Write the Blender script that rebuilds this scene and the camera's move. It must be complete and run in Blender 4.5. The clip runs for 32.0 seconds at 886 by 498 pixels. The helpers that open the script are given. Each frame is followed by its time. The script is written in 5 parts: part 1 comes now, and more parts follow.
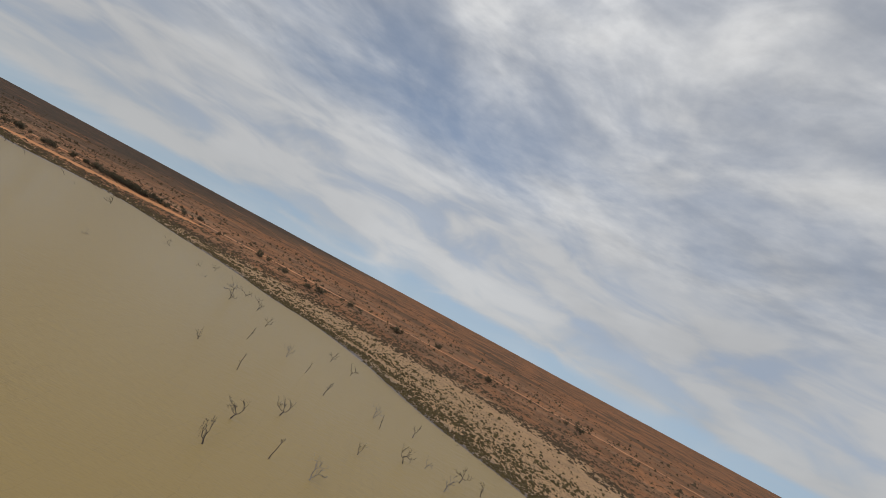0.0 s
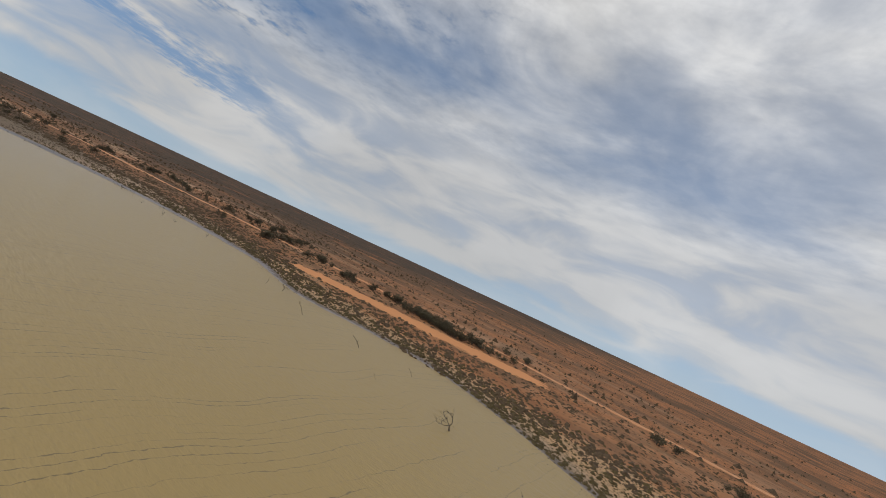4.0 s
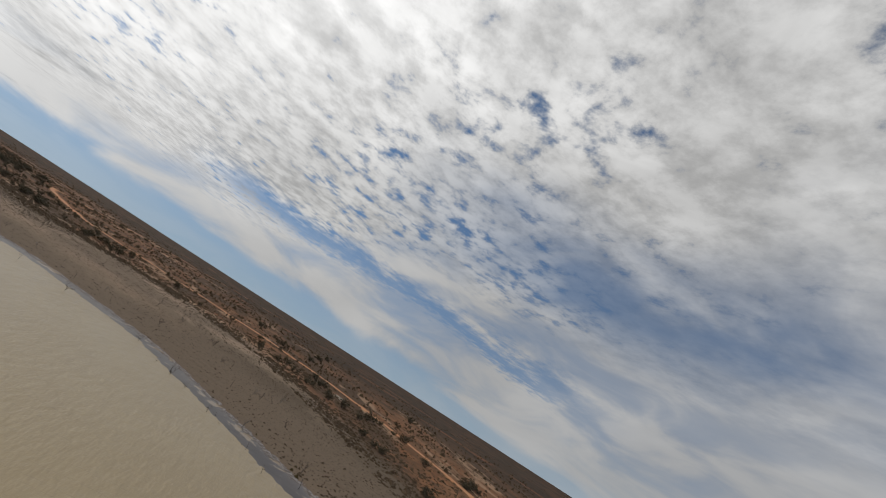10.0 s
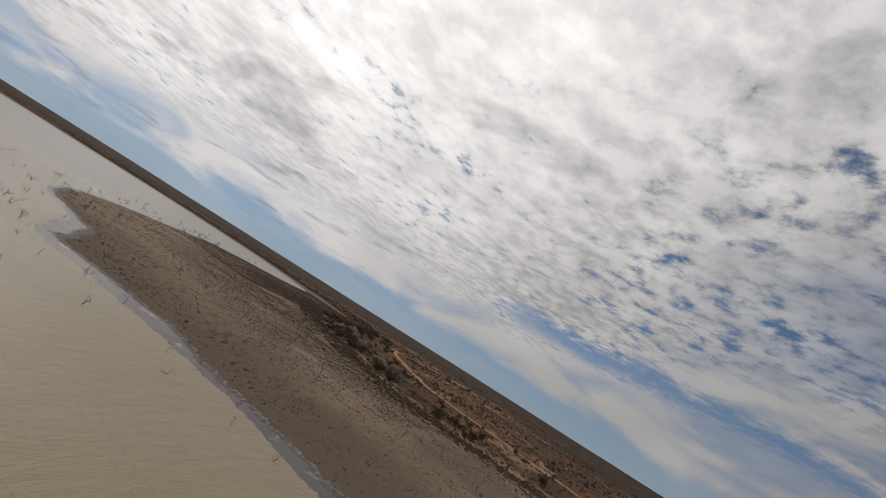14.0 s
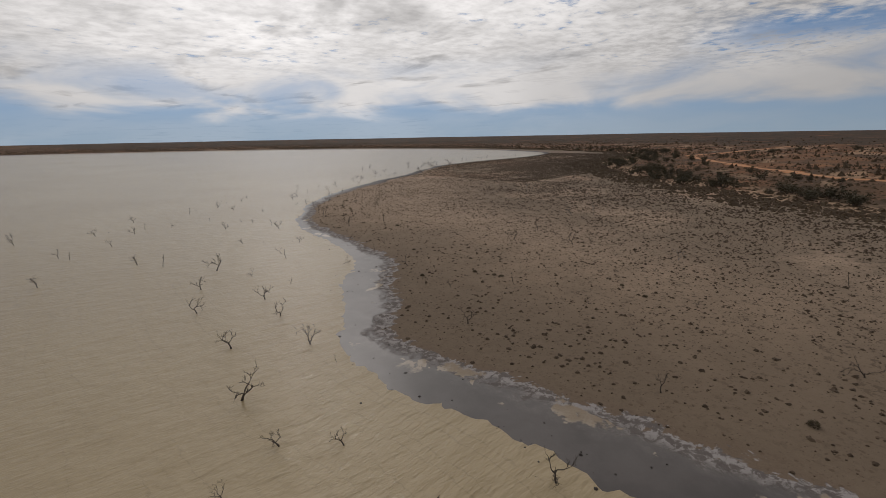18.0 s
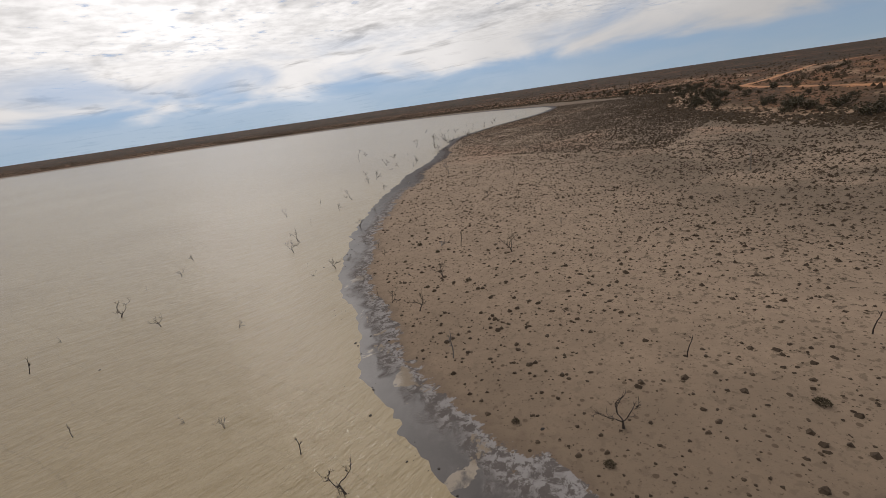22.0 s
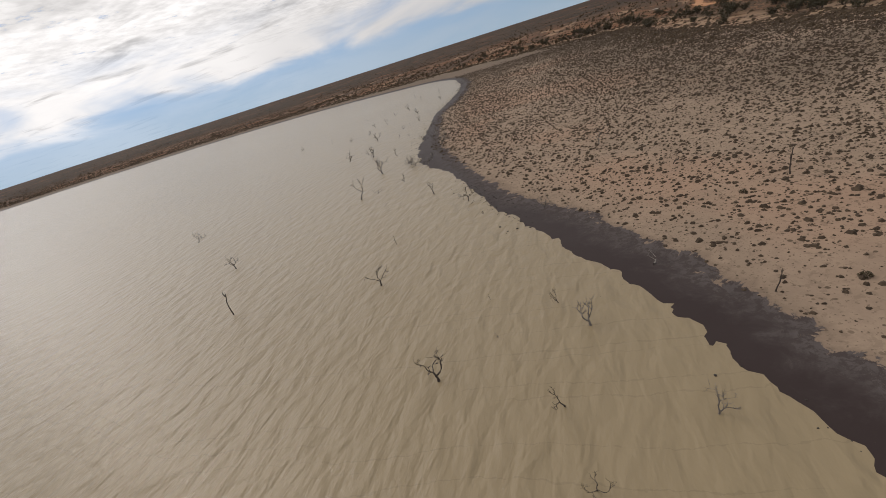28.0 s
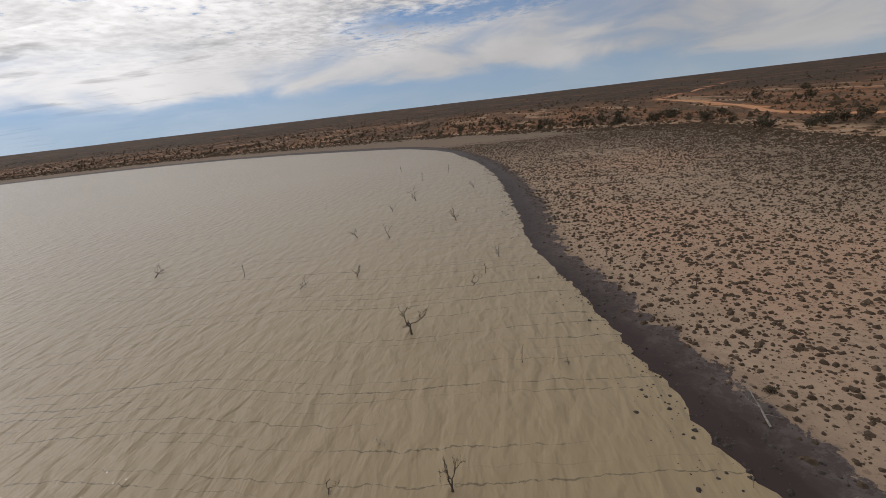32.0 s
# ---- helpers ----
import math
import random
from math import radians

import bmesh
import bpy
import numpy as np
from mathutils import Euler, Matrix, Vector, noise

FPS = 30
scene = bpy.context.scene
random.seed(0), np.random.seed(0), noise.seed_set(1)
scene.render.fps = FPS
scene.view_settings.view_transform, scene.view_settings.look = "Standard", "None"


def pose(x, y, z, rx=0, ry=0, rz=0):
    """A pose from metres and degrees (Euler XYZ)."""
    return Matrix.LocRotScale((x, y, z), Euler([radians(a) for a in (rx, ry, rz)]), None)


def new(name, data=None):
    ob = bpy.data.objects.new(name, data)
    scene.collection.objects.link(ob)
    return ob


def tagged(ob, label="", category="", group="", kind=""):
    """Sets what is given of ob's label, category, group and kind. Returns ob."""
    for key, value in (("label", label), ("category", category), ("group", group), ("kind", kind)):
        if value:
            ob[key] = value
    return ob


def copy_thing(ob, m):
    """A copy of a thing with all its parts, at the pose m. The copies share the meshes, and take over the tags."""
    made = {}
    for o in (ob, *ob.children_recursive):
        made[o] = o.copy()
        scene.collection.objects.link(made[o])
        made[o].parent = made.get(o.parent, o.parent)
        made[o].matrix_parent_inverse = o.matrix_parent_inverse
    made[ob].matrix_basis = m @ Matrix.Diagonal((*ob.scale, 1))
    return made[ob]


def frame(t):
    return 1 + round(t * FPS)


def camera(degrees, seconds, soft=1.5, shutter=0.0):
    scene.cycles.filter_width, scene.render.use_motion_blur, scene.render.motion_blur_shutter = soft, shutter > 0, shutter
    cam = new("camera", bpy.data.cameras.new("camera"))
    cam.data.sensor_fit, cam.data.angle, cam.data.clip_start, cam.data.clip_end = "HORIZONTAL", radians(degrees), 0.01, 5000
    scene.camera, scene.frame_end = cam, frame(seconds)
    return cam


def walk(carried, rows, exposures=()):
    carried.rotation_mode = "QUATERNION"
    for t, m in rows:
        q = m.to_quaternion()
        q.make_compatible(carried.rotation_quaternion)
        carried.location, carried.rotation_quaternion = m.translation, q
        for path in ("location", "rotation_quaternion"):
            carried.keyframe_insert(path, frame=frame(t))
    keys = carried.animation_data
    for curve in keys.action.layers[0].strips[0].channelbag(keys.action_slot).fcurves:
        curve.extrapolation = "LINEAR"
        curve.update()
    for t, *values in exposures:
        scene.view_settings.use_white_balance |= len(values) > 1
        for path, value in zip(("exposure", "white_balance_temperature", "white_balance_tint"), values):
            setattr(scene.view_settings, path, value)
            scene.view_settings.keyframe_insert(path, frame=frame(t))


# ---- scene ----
from mathutils.kdtree import KDTree

cam = camera(88.0, 32.0, 0.85)

# seconds, metres x y z, degrees rx ry rz
FLIGHT = [
    (0.0, 0.00, 0.00, 22.81, 97.93, -28.07, -3.75),
    (0.5, -9.56, 17.07, 22.79, 98.12, -28.64, 0.35),
    (1.0, -20.19, 33.00, 22.63, 98.42, -29.86, 3.79),
    (1.5, -31.18, 47.96, 22.35, 97.61, -29.39, 8.05),
    (2.0, -42.99, 62.16, 21.96, 96.30, -28.55, 13.18),
    (2.5, -55.00, 75.72, 21.42, 95.08, -27.36, 17.37),
    (3.0, -66.18, 88.61, 20.87, 94.31, -26.56, 21.57),
    (3.5, -78.43, 100.19, 20.50, 93.60, -25.46, 25.73),
    (4.0, -91.22, 111.11, 20.38, 93.12, -24.84, 30.63),
    (4.5, -104.88, 121.51, 20.80, 92.63, -24.07, 35.58),
    (5.0, -119.27, 130.39, 20.86, 93.33, -24.38, 39.10),
    (5.5, -134.30, 137.76, 20.59, 95.16, -25.71, 41.29),
    (6.0, -149.48, 143.62, 20.27, 97.95, -27.71, 42.76),
    (6.5, -164.31, 147.94, 20.18, 101.50, -30.02, 44.11),
    (7.0, -178.71, 150.73, 20.35, 105.78, -32.58, 45.45),
    (7.5, -192.97, 152.83, 20.56, 109.15, -34.21, 47.34),
    (8.0, -206.87, 154.27, 20.47, 111.86, -35.03, 49.74),
    (8.5, -220.58, 155.03, 20.36, 111.76, -33.44, 54.27),
    (9.0, -234.07, 154.61, 20.25, 111.63, -32.20, 59.04),
    (9.5, -247.36, 152.95, 20.37, 110.59, -31.40, 64.38),
    (10.0, -260.02, 150.42, 20.57, 109.57, -31.28, 69.33),
    (10.5, -271.62, 146.94, 20.64, 109.28, -31.83, 72.39),
    (11.0, -282.27, 142.80, 20.93, 108.49, -31.90, 76.17),
    (11.5, -292.36, 138.44, 21.30, 108.04, -32.68, 80.94),
    (12.0, -301.71, 132.81, 21.59, 106.97, -32.77, 86.93),
    (12.5, -310.86, 126.20, 21.65, 106.12, -32.83, 93.50),
    (13.0, -319.29, 118.93, 21.57, 105.42, -32.67, 99.49),
    (13.5, -327.11, 111.15, 21.54, 104.49, -32.29, 104.87),
    (14.0, -334.07, 103.23, 21.43, 103.05, -31.60, 109.97),
    (14.5, -340.10, 95.13, 21.40, 101.33, -31.97, 115.00),
    (15.0, -345.39, 86.65, 21.19, 98.18, -29.84, 119.65),
    (15.5, -349.99, 77.83, 20.83, 93.71, -25.38, 123.91),
    (16.0, -354.08, 68.77, 20.40, 88.78, -19.58, 127.73),
    (16.5, -357.90, 59.60, 19.99, 84.21, -13.43, 131.04),
    (17.0, -361.47, 50.31, 19.60, 80.15, -7.08, 133.84),
    (17.5, -364.85, 40.56, 19.29, 77.67, -2.36, 135.39),
    (18.0, -368.37, 30.71, 19.16, 76.10, 1.01, 135.97),
    (18.5, -372.04, 20.79, 19.11, 75.08, 2.65, 135.58),
    (19.0, -375.81, 10.90, 19.00, 74.54, 2.86, 134.28),
    (19.5, -379.79, 0.83, 18.89, 74.28, 2.16, 132.65),
    (20.0, -383.86, -8.77, 18.76, 74.26, 2.20, 131.92),
    (20.5, -387.87, -18.44, 18.68, 74.23, 2.33, 131.76),
    (21.0, -392.38, -28.39, 18.62, 73.49, 4.00, 131.29),
    (21.5, -396.59, -37.91, 18.65, 72.53, 5.94, 130.56),
    (22.0, -401.27, -47.48, 18.62, 71.97, 7.95, 129.63),
    (22.5, -406.66, -57.09, 18.57, 71.34, 9.92, 128.36),
    (23.0, -412.37, -66.63, 18.44, 70.80, 11.81, 126.52),
    (23.5, -418.12, -76.17, 18.49, 70.43, 12.62, 124.54),
    (24.0, -424.28, -85.72, 18.78, 69.62, 13.42, 122.15),
    (24.5, -430.70, -95.16, 19.00, 69.16, 13.74, 119.55),
    (25.0, -437.34, -103.95, 19.10, 68.65, 13.99, 116.92),
    (25.5, -444.21, -112.15, 19.10, 68.09, 14.19, 114.28),
    (26.0, -451.54, -120.12, 19.05, 67.58, 14.44, 111.93),
    (26.5, -459.53, -128.24, 19.03, 67.17, 14.80, 110.12),
    (27.0, -468.21, -136.55, 19.05, 66.89, 15.31, 108.90),
    (27.5, -477.42, -144.76, 19.09, 66.61, 15.67, 107.50),
    (28.0, -487.01, -152.56, 19.24, 66.04, 16.42, 106.05),
    (28.5, -497.13, -160.18, 19.25, 65.80, 16.63, 104.55),
    (29.0, -507.72, -167.44, 19.33, 65.54, 16.79, 103.19),
    (29.5, -518.67, -174.61, 19.33, 65.83, 16.14, 101.93),
    (30.0, -529.99, -181.55, 19.34, 66.56, 14.57, 100.75),
    (30.5, -541.84, -187.90, 18.81, 67.70, 13.42, 99.78),
    (31.0, -553.64, -194.04, 18.30, 69.19, 11.33, 98.96),
    (31.5, -564.81, -199.72, 18.24, 70.84, 8.65, 98.25),
    (32.0, -575.94, -205.22, 18.31, 72.29, 6.40, 97.42),
]
EXPOSURES = [(0.0, 0.1, 6350, 10), (4.0, 0.2, 6400, 10), (7.0, 0.18, 6400, 10), (9.0, -0.12, 6350, 10), (11.0, -0.32, 6400, 10), (13.0, -0.54, 6450, 11), (15.0, -0.58, 6500, 13), (17.0, -0.53, 6500, 13), (19.0, -0.4, 6500, 13), (21.0, -0.22, 6500, 13), (23.0, -0.17, 6500, 13), (28.0, 0.0, 6500, 13), (30.0, -0.03, 6450, 13), (32.0, -0.14, 6400, 13)]

walk(cam, [(t, pose(*p)) for t, *p in FLIGHT], EXPOSURES)

# ---- light ----
SUN_AZ, SUN_EL = -152.0, 34.0      # azimuth clockwise from +y, elevation
sun_way = Vector((math.sin(radians(SUN_AZ)) * math.cos(radians(SUN_EL)),
                  math.cos(radians(SUN_AZ)) * math.cos(radians(SUN_EL)), math.sin(radians(SUN_EL))))
lamp = bpy.data.lights.new("sun", "SUN")
lamp.energy, lamp.angle, lamp.color = 0.42, radians(3.0), (1.0, 0.95, 0.88)
sun = new("sun", lamp)
sun.rotation_euler = sun_way.to_track_quat("Z", "Y").to_euler()


class Graph:
    """Short writing for shader nodes."""

    def __init__(self, tree):
        self.tree = tree
        tree.nodes.clear()

    def node(self, kind, **inputs):
        n = self.tree.nodes.new(kind)
        for key, v in inputs.items():
            self.put(n.inputs[key.replace("_", " ")], v)
        return n

    def put(self, socket, v):
        if hasattr(v, "is_linked"):
            self.tree.links.new(v, socket)
        else:
            socket.default_value = v

    def m(self, op, a, b=0.0, c=0.0):
        n = self.tree.nodes.new("ShaderNodeMath")
        n.operation = op
        for i, v in enumerate((a, b, c)):
            self.put(n.inputs[i], v)
        return n.outputs[0]

    def step(self, v, lo, hi, out0=0.0, out1=1.0):
        n = self.tree.nodes.new("ShaderNodeMapRange")
        n.interpolation_type = "SMOOTHSTEP"
        for i, x in enumerate((v, lo, hi, out0, out1)):
            self.put(n.inputs[i], x)
        return n.outputs[0]

    def mix(self, f, a, b, mode="MIX"):
        n = self.tree.nodes.new("ShaderNodeMix")
        n.data_type, n.blend_type = "RGBA", mode
        self.put(n.inputs[0], f)
        self.put(n.inputs[6], a if hasattr(a, "is_linked") else (*a, 1))
        self.put(n.inputs[7], b if hasattr(b, "is_linked") else (*b, 1))
        return n.outputs[2]

    def noise(self, vec, scale, detail=4.0, rough=0.55, distort=0.0):
        n = self.node("ShaderNodeTexNoise", Vector=vec, Scale=scale, Detail=detail, Roughness=rough, Distortion=distort)
        return n.outputs[0]

    def scaled(self, vec, sx, sy, sz=1.0, turn=0.0):
        n = self.node("ShaderNodeMapping", Vector=vec, Rotation=(0, 0, radians(turn)), Scale=(sx, sy, sz))
        return n.outputs[0]

    def attr(self, name):
        n = self.tree.nodes.new("ShaderNodeAttribute")
        n.attribute_name = name
        return n.outputs["Fac"]


world = bpy.data.worlds.new("sky")
scene.world = world
world.use_nodes = True
g = Graph(world.node_tree)
sky = g.tree.nodes.new("ShaderNodeTexSky")
sky.sky_type, sky.sun_disc = "NISHITA", False
sky.sun_elevation, sky.sun_rotation = radians(SUN_EL), radians(SUN_AZ)
sky.air_density, sky.dust_density, sky.ozone_density = 1.0, 0.05, 1.5
way = g.tree.nodes.new("ShaderNodeTexCoord").outputs["Generated"]
xyz = g.node("ShaderNodeSeparateXYZ", Vector=way).outputs
lifted = g.node("ShaderNodeCombineXYZ", X=xyz[0], Y=xyz[1], Z=g.m("ADD", g.m("MULTIPLY", g.m("MAXIMUM", xyz[2], 0.0), 0.85), 0.22))
lifted_way = g.node("ShaderNodeVectorMath", Vector=lifted.outputs[0])
lifted_way.operation = "NORMALIZE"
g.tree.links.new(lifted_way.outputs[0], sky.inputs[0])
up = g.m("ADD", g.m("MAXIMUM", xyz[2], 0.0), 0.05)
px, py = g.m("DIVIDE", xyz[0], up), g.m("DIVIDE", xyz[1], up)
deck = g.node("ShaderNodeCombineXYZ", X=px, Y=py, Z=0.0).outputs[0]
el = g.m("MULTIPLY", g.m("ARCSINE", xyz[2]), 57.3)
az = g.m("MULTIPLY", g.m("ARCTAN2", xyz[0], xyz[1]), 57.3)
low = g.node("ShaderNodeCombineXYZ", X=g.m("MULTIPLY", az, 0.055), Y=g.m("MULTIPLY", el, 0.17), Z=3.0).outputs[0]
wob = g.m("SUBTRACT", g.noise(deck, 0.7, 3.0), 0.5)
cells = g.noise(deck, 7.6, 6.0, 0.60, 0.1)
lumps = g.noise(deck, 2.4, 3.0, 0.5, 0.2)
broad = g.noise(g.scaled(deck, 0.55, 0.8, 1.0, 35), 1.0, 3.0, 0.5, 0.3)
streak = g.noise(low, 1.6, 4.5, 0.52, 0.5)
# open sky: an arc, a slot and a clear strip along the horizon
elw = g.m("ADD", el, g.m("MULTIPLY", wob, 16.0))
arc = g.m("MULTIPLY", g.m("MULTIPLY", g.step(elw, 13, 21), g.step(elw, 35, 23)), g.m("MULTIPLY", g.step(az, -96, -70), g.step(az, 22, -8)))
elt = g.m("ADD", g.m("ADD", el, g.m("MULTIPLY", g.m("SUBTRACT", streak, 0.5), 5.0)), g.m("MULTIPLY", g.m("ABSOLUTE", g.m("ADD", az, 86)), 0.025))
torn = g.m("ADD", elt, g.m("MULTIPLY", g.m("SUBTRACT", cells, 0.5), 3.5))
slot = g.m("MULTIPLY", g.m("MULTIPLY", g.step(torn, 7.8, 9.6), g.step(torn, 11.8, 9.8)), g.m("MULTIPLY", g.step(az, -112, -100), g.step(az, -48, -66)))
strip_top = g.step(az, -60, -85, 1.8, 3.1)
strip = g.step(g.m("SUBTRACT", g.m("ADD", el, g.m("MULTIPLY", g.m("SUBTRACT", streak, 0.5), 5.0)), strip_top), 0.9, -0.9)
near_sun = g.node("ShaderNodeVectorMath", Vector=way)
near_sun.operation = "DOT_PRODUCT"
near_sun.inputs[1].default_value = sun_way
glow = g.m("POWER", g.m("MAXIMUM", near_sun.outputs["Value"], 0.0), 4.0)
# altocumulus towards -x, a soft sheet towards +y
mid = g.node("ShaderNodeCombineXYZ", X=g.m("MULTIPLY", az, 0.05), Y=g.m("MULTIPLY", el, 0.10), Z=8.0).outputs[0]
veil = g.noise(mid, 1.0, 5.0, 0.5, 0.6)
sheet = g.step(g.m("ADD", g.m("ADD", az, g.m("MULTIPLY", wob, 26.0)), g.m("MULTIPLY", g.m("SUBTRACT", 24.0, el), 0.95)), -64, -30)
thick = g.m("ADD", g.m("ADD", g.m("MULTIPLY", cells, 0.70), g.m("MULTIPLY", lumps, 0.24)), g.m("MULTIPLY", broad, 0.30))
ac = g.step(thick, g.step(glow, 0.05, 0.4, 0.45, 0.38), g.step(glow, 0.05, 0.4, 0.60, 0.55))
soft = g.step(g.m("ADD", g.m("MULTIPLY", veil, 0.8), g.m("MULTIPLY", cells, 0.15)), 0.30, 0.64, 0.52, 0.93)
cover = g.m("ADD", g.m("MULTIPLY", ac, g.m("SUBTRACT", 1.0, sheet)), g.m("MULTIPLY", soft, sheet))
lowcover = g.step(streak, 0.30, 0.60, g.step(az, -75, -40, 0.40, 0.60), g.step(az, -75, -45, 1.0, 0.92))
farm = g.step(g.m("SUBTRACT", el, g.step(az, -100, -80, 0.0, 8.0)), 9.5, 4.5)
cover = g.m("ADD", g.m("MULTIPLY", cover, g.m("SUBTRACT", 1.0, farm)), g.m("MULTIPLY", lowcover, farm))
cover = g.m("MULTIPLY", cover, g.m("SUBTRACT", 1.0, g.m("MULTIPLY", g.m("MULTIPLY", arc, g.step(veil, 0.36, 0.62, 1.0, 0.5)), g.step(az, -50, -20, 0.80, 0.55))))
window = g.m("MULTIPLY", g.m("MULTIPLY", g.step(az, -76, -62), g.step(az, -36, -52)), g.m("MULTIPLY", g.step(elw, 3, 8), g.step(elw, 19, 12)))
cover = g.m("MULTIPLY", cover, g.m("SUBTRACT", 1.0, g.m("MULTIPLY", window, g.step(streak, 0.40, 0.58, 0.16, 0.0))))
cover = g.m("MULTIPLY", cover, g.m("SUBTRACT", 1.0, g.m("MULTIPLY", slot, 0.85)))
cover = g.m("MULTIPLY", cover, g.m("SUBTRACT", 1.0, g.m("MULTIPLY", strip, g.step(az, -85, -55, 0.80, 0.62))))
body = g.step(g.m("ADD", g.m("MULTIPLY", lumps, 0.6), g.m("MULTIPLY", broad, 0.5)), 0.45, 0.75, 1.05, 0.86)
body = g.m("ADD", g.m("MULTIPLY", body, g.m("SUBTRACT", 1.0, farm)), farm)
body = g.m("MULTIPLY", body, g.step(veil, 0.35, 0.65, 0.93, 1.06))
crisp = g.m("MULTIPLY", g.m("SUBTRACT", 1.0, g.m("MULTIPLY", sheet, 0.8)), g.m("SUBTRACT", 1.0, farm))
crisp = g.m("MULTIPLY", crisp, g.step(glow, 0.15, 0.5, 1.0, 0.5))
body = g.m("MULTIPLY", body, g.m("ADD", 1.0, g.m("MULTIPLY", crisp, g.step(cells, 0.36, 0.64, -0.20, 0.12))))
body = g.m("MULTIPLY", body, g.step(streak, 0.35, 0.65, 0.94, 1.05))
belly = g.m("MULTIPLY", g.step(g.noise(g.scaled(deck, 1.0, 0.6), 1.5, 4.0, 0.55, 0.5), 0.52, 0.70), g.step(glow, 0.15, 0.5))
body = g.m("MULTIPLY", body, g.m("SUBTRACT", 1.0, g.m("MULTIPLY", belly, 0.34)))
bright = g.m("MULTIPLY", g.m("MULTIPLY", body, g.m("MULTIPLY", g.step(el, 4, 48, g.step(az, -90, -60, 0.84, 0.78), 1.10), g.m("MULTIPLY", g.step(az, -118, -92, 1.0, 1.06), g.m("MULTIPLY", g.step(az, -32, -8, 1.0, 1.10), g.step(az, 2, 34, 1.0, 0.84))))), g.m("ADD", 5.2, g.m("MULTIPLY", glow, 10.0)))
cloud = g.node("ShaderNodeVectorMath", Vector=(1.0, 0.985, 0.955))
cloud.operation = "SCALE"
g.put(cloud.inputs["Scale"], bright)
air = g.mix(1.0, sky.outputs[0], (0.80, 0.86, 0.88), "MULTIPLY")
air = g.mix(g.step(el, 7.0, -0.5, 0.0, 0.6), air, (3.2, 4.0, 4.4))
col = g.mix(cover, air, cloud.outputs[0])
back = g.node("ShaderNodeBackground", Color=col, Strength=0.11)
out = g.tree.nodes.new("ShaderNodeOutputWorld")
g.tree.links.new(back.outputs[0], out.inputs[0])


# ---- materials ----
def material(name):
    mat = bpy.data.materials.new(name)
    mat.use_nodes = True
    gr = Graph(mat.node_tree)
    bsdf = gr.tree.nodes.new("ShaderNodeBsdfPrincipled")
    o = gr.tree.nodes.new("ShaderNodeOutputMaterial")
    gr.tree.links.new(bsdf.outputs[0], o.inputs[0])
    return mat, gr, bsdf


def place(gr):
    return gr.tree.nodes.new("ShaderNodeNewGeometry").outputs["Position"]


def relief(gr, bsdf, height, strength, distance):
    n = gr.node("ShaderNodeBump", Height=height, Strength=strength, Distance=distance)
    gr.tree.links.new(n.outputs[0], bsdf.inputs["Normal"])


def plain(name, a, b, scale, rough, bump=0.3, dist=0.02, per_piece=0.0):
    mat, gr, bsdf = material(name)
    co = gr.tree.nodes.new("ShaderNodeTexCoord").outputs["Object"]
    n1 = gr.noise(co, scale, 5.0, 0.6)
    col = gr.mix(gr.step(n1, 0.3, 0.7), a, b)
    if per_piece:
        rnd = gr.tree.nodes.new("ShaderNodeNewGeometry").outputs["Random Per Island"]
        col = gr.mix(gr.m("MULTIPLY", rnd, per_piece), col, tuple(0.45 * c for c in b))
    gr.put(bsdf.inputs["Base Color"], col)
    bsdf.inputs["Roughness"].default_value = rough
    bsdf.inputs["Specular IOR Level"].default_value = 0.2
    relief(gr, bsdf, gr.noise(co, scale * 4, 4.0), bump, dist)
    return mat


MUDDY = {}


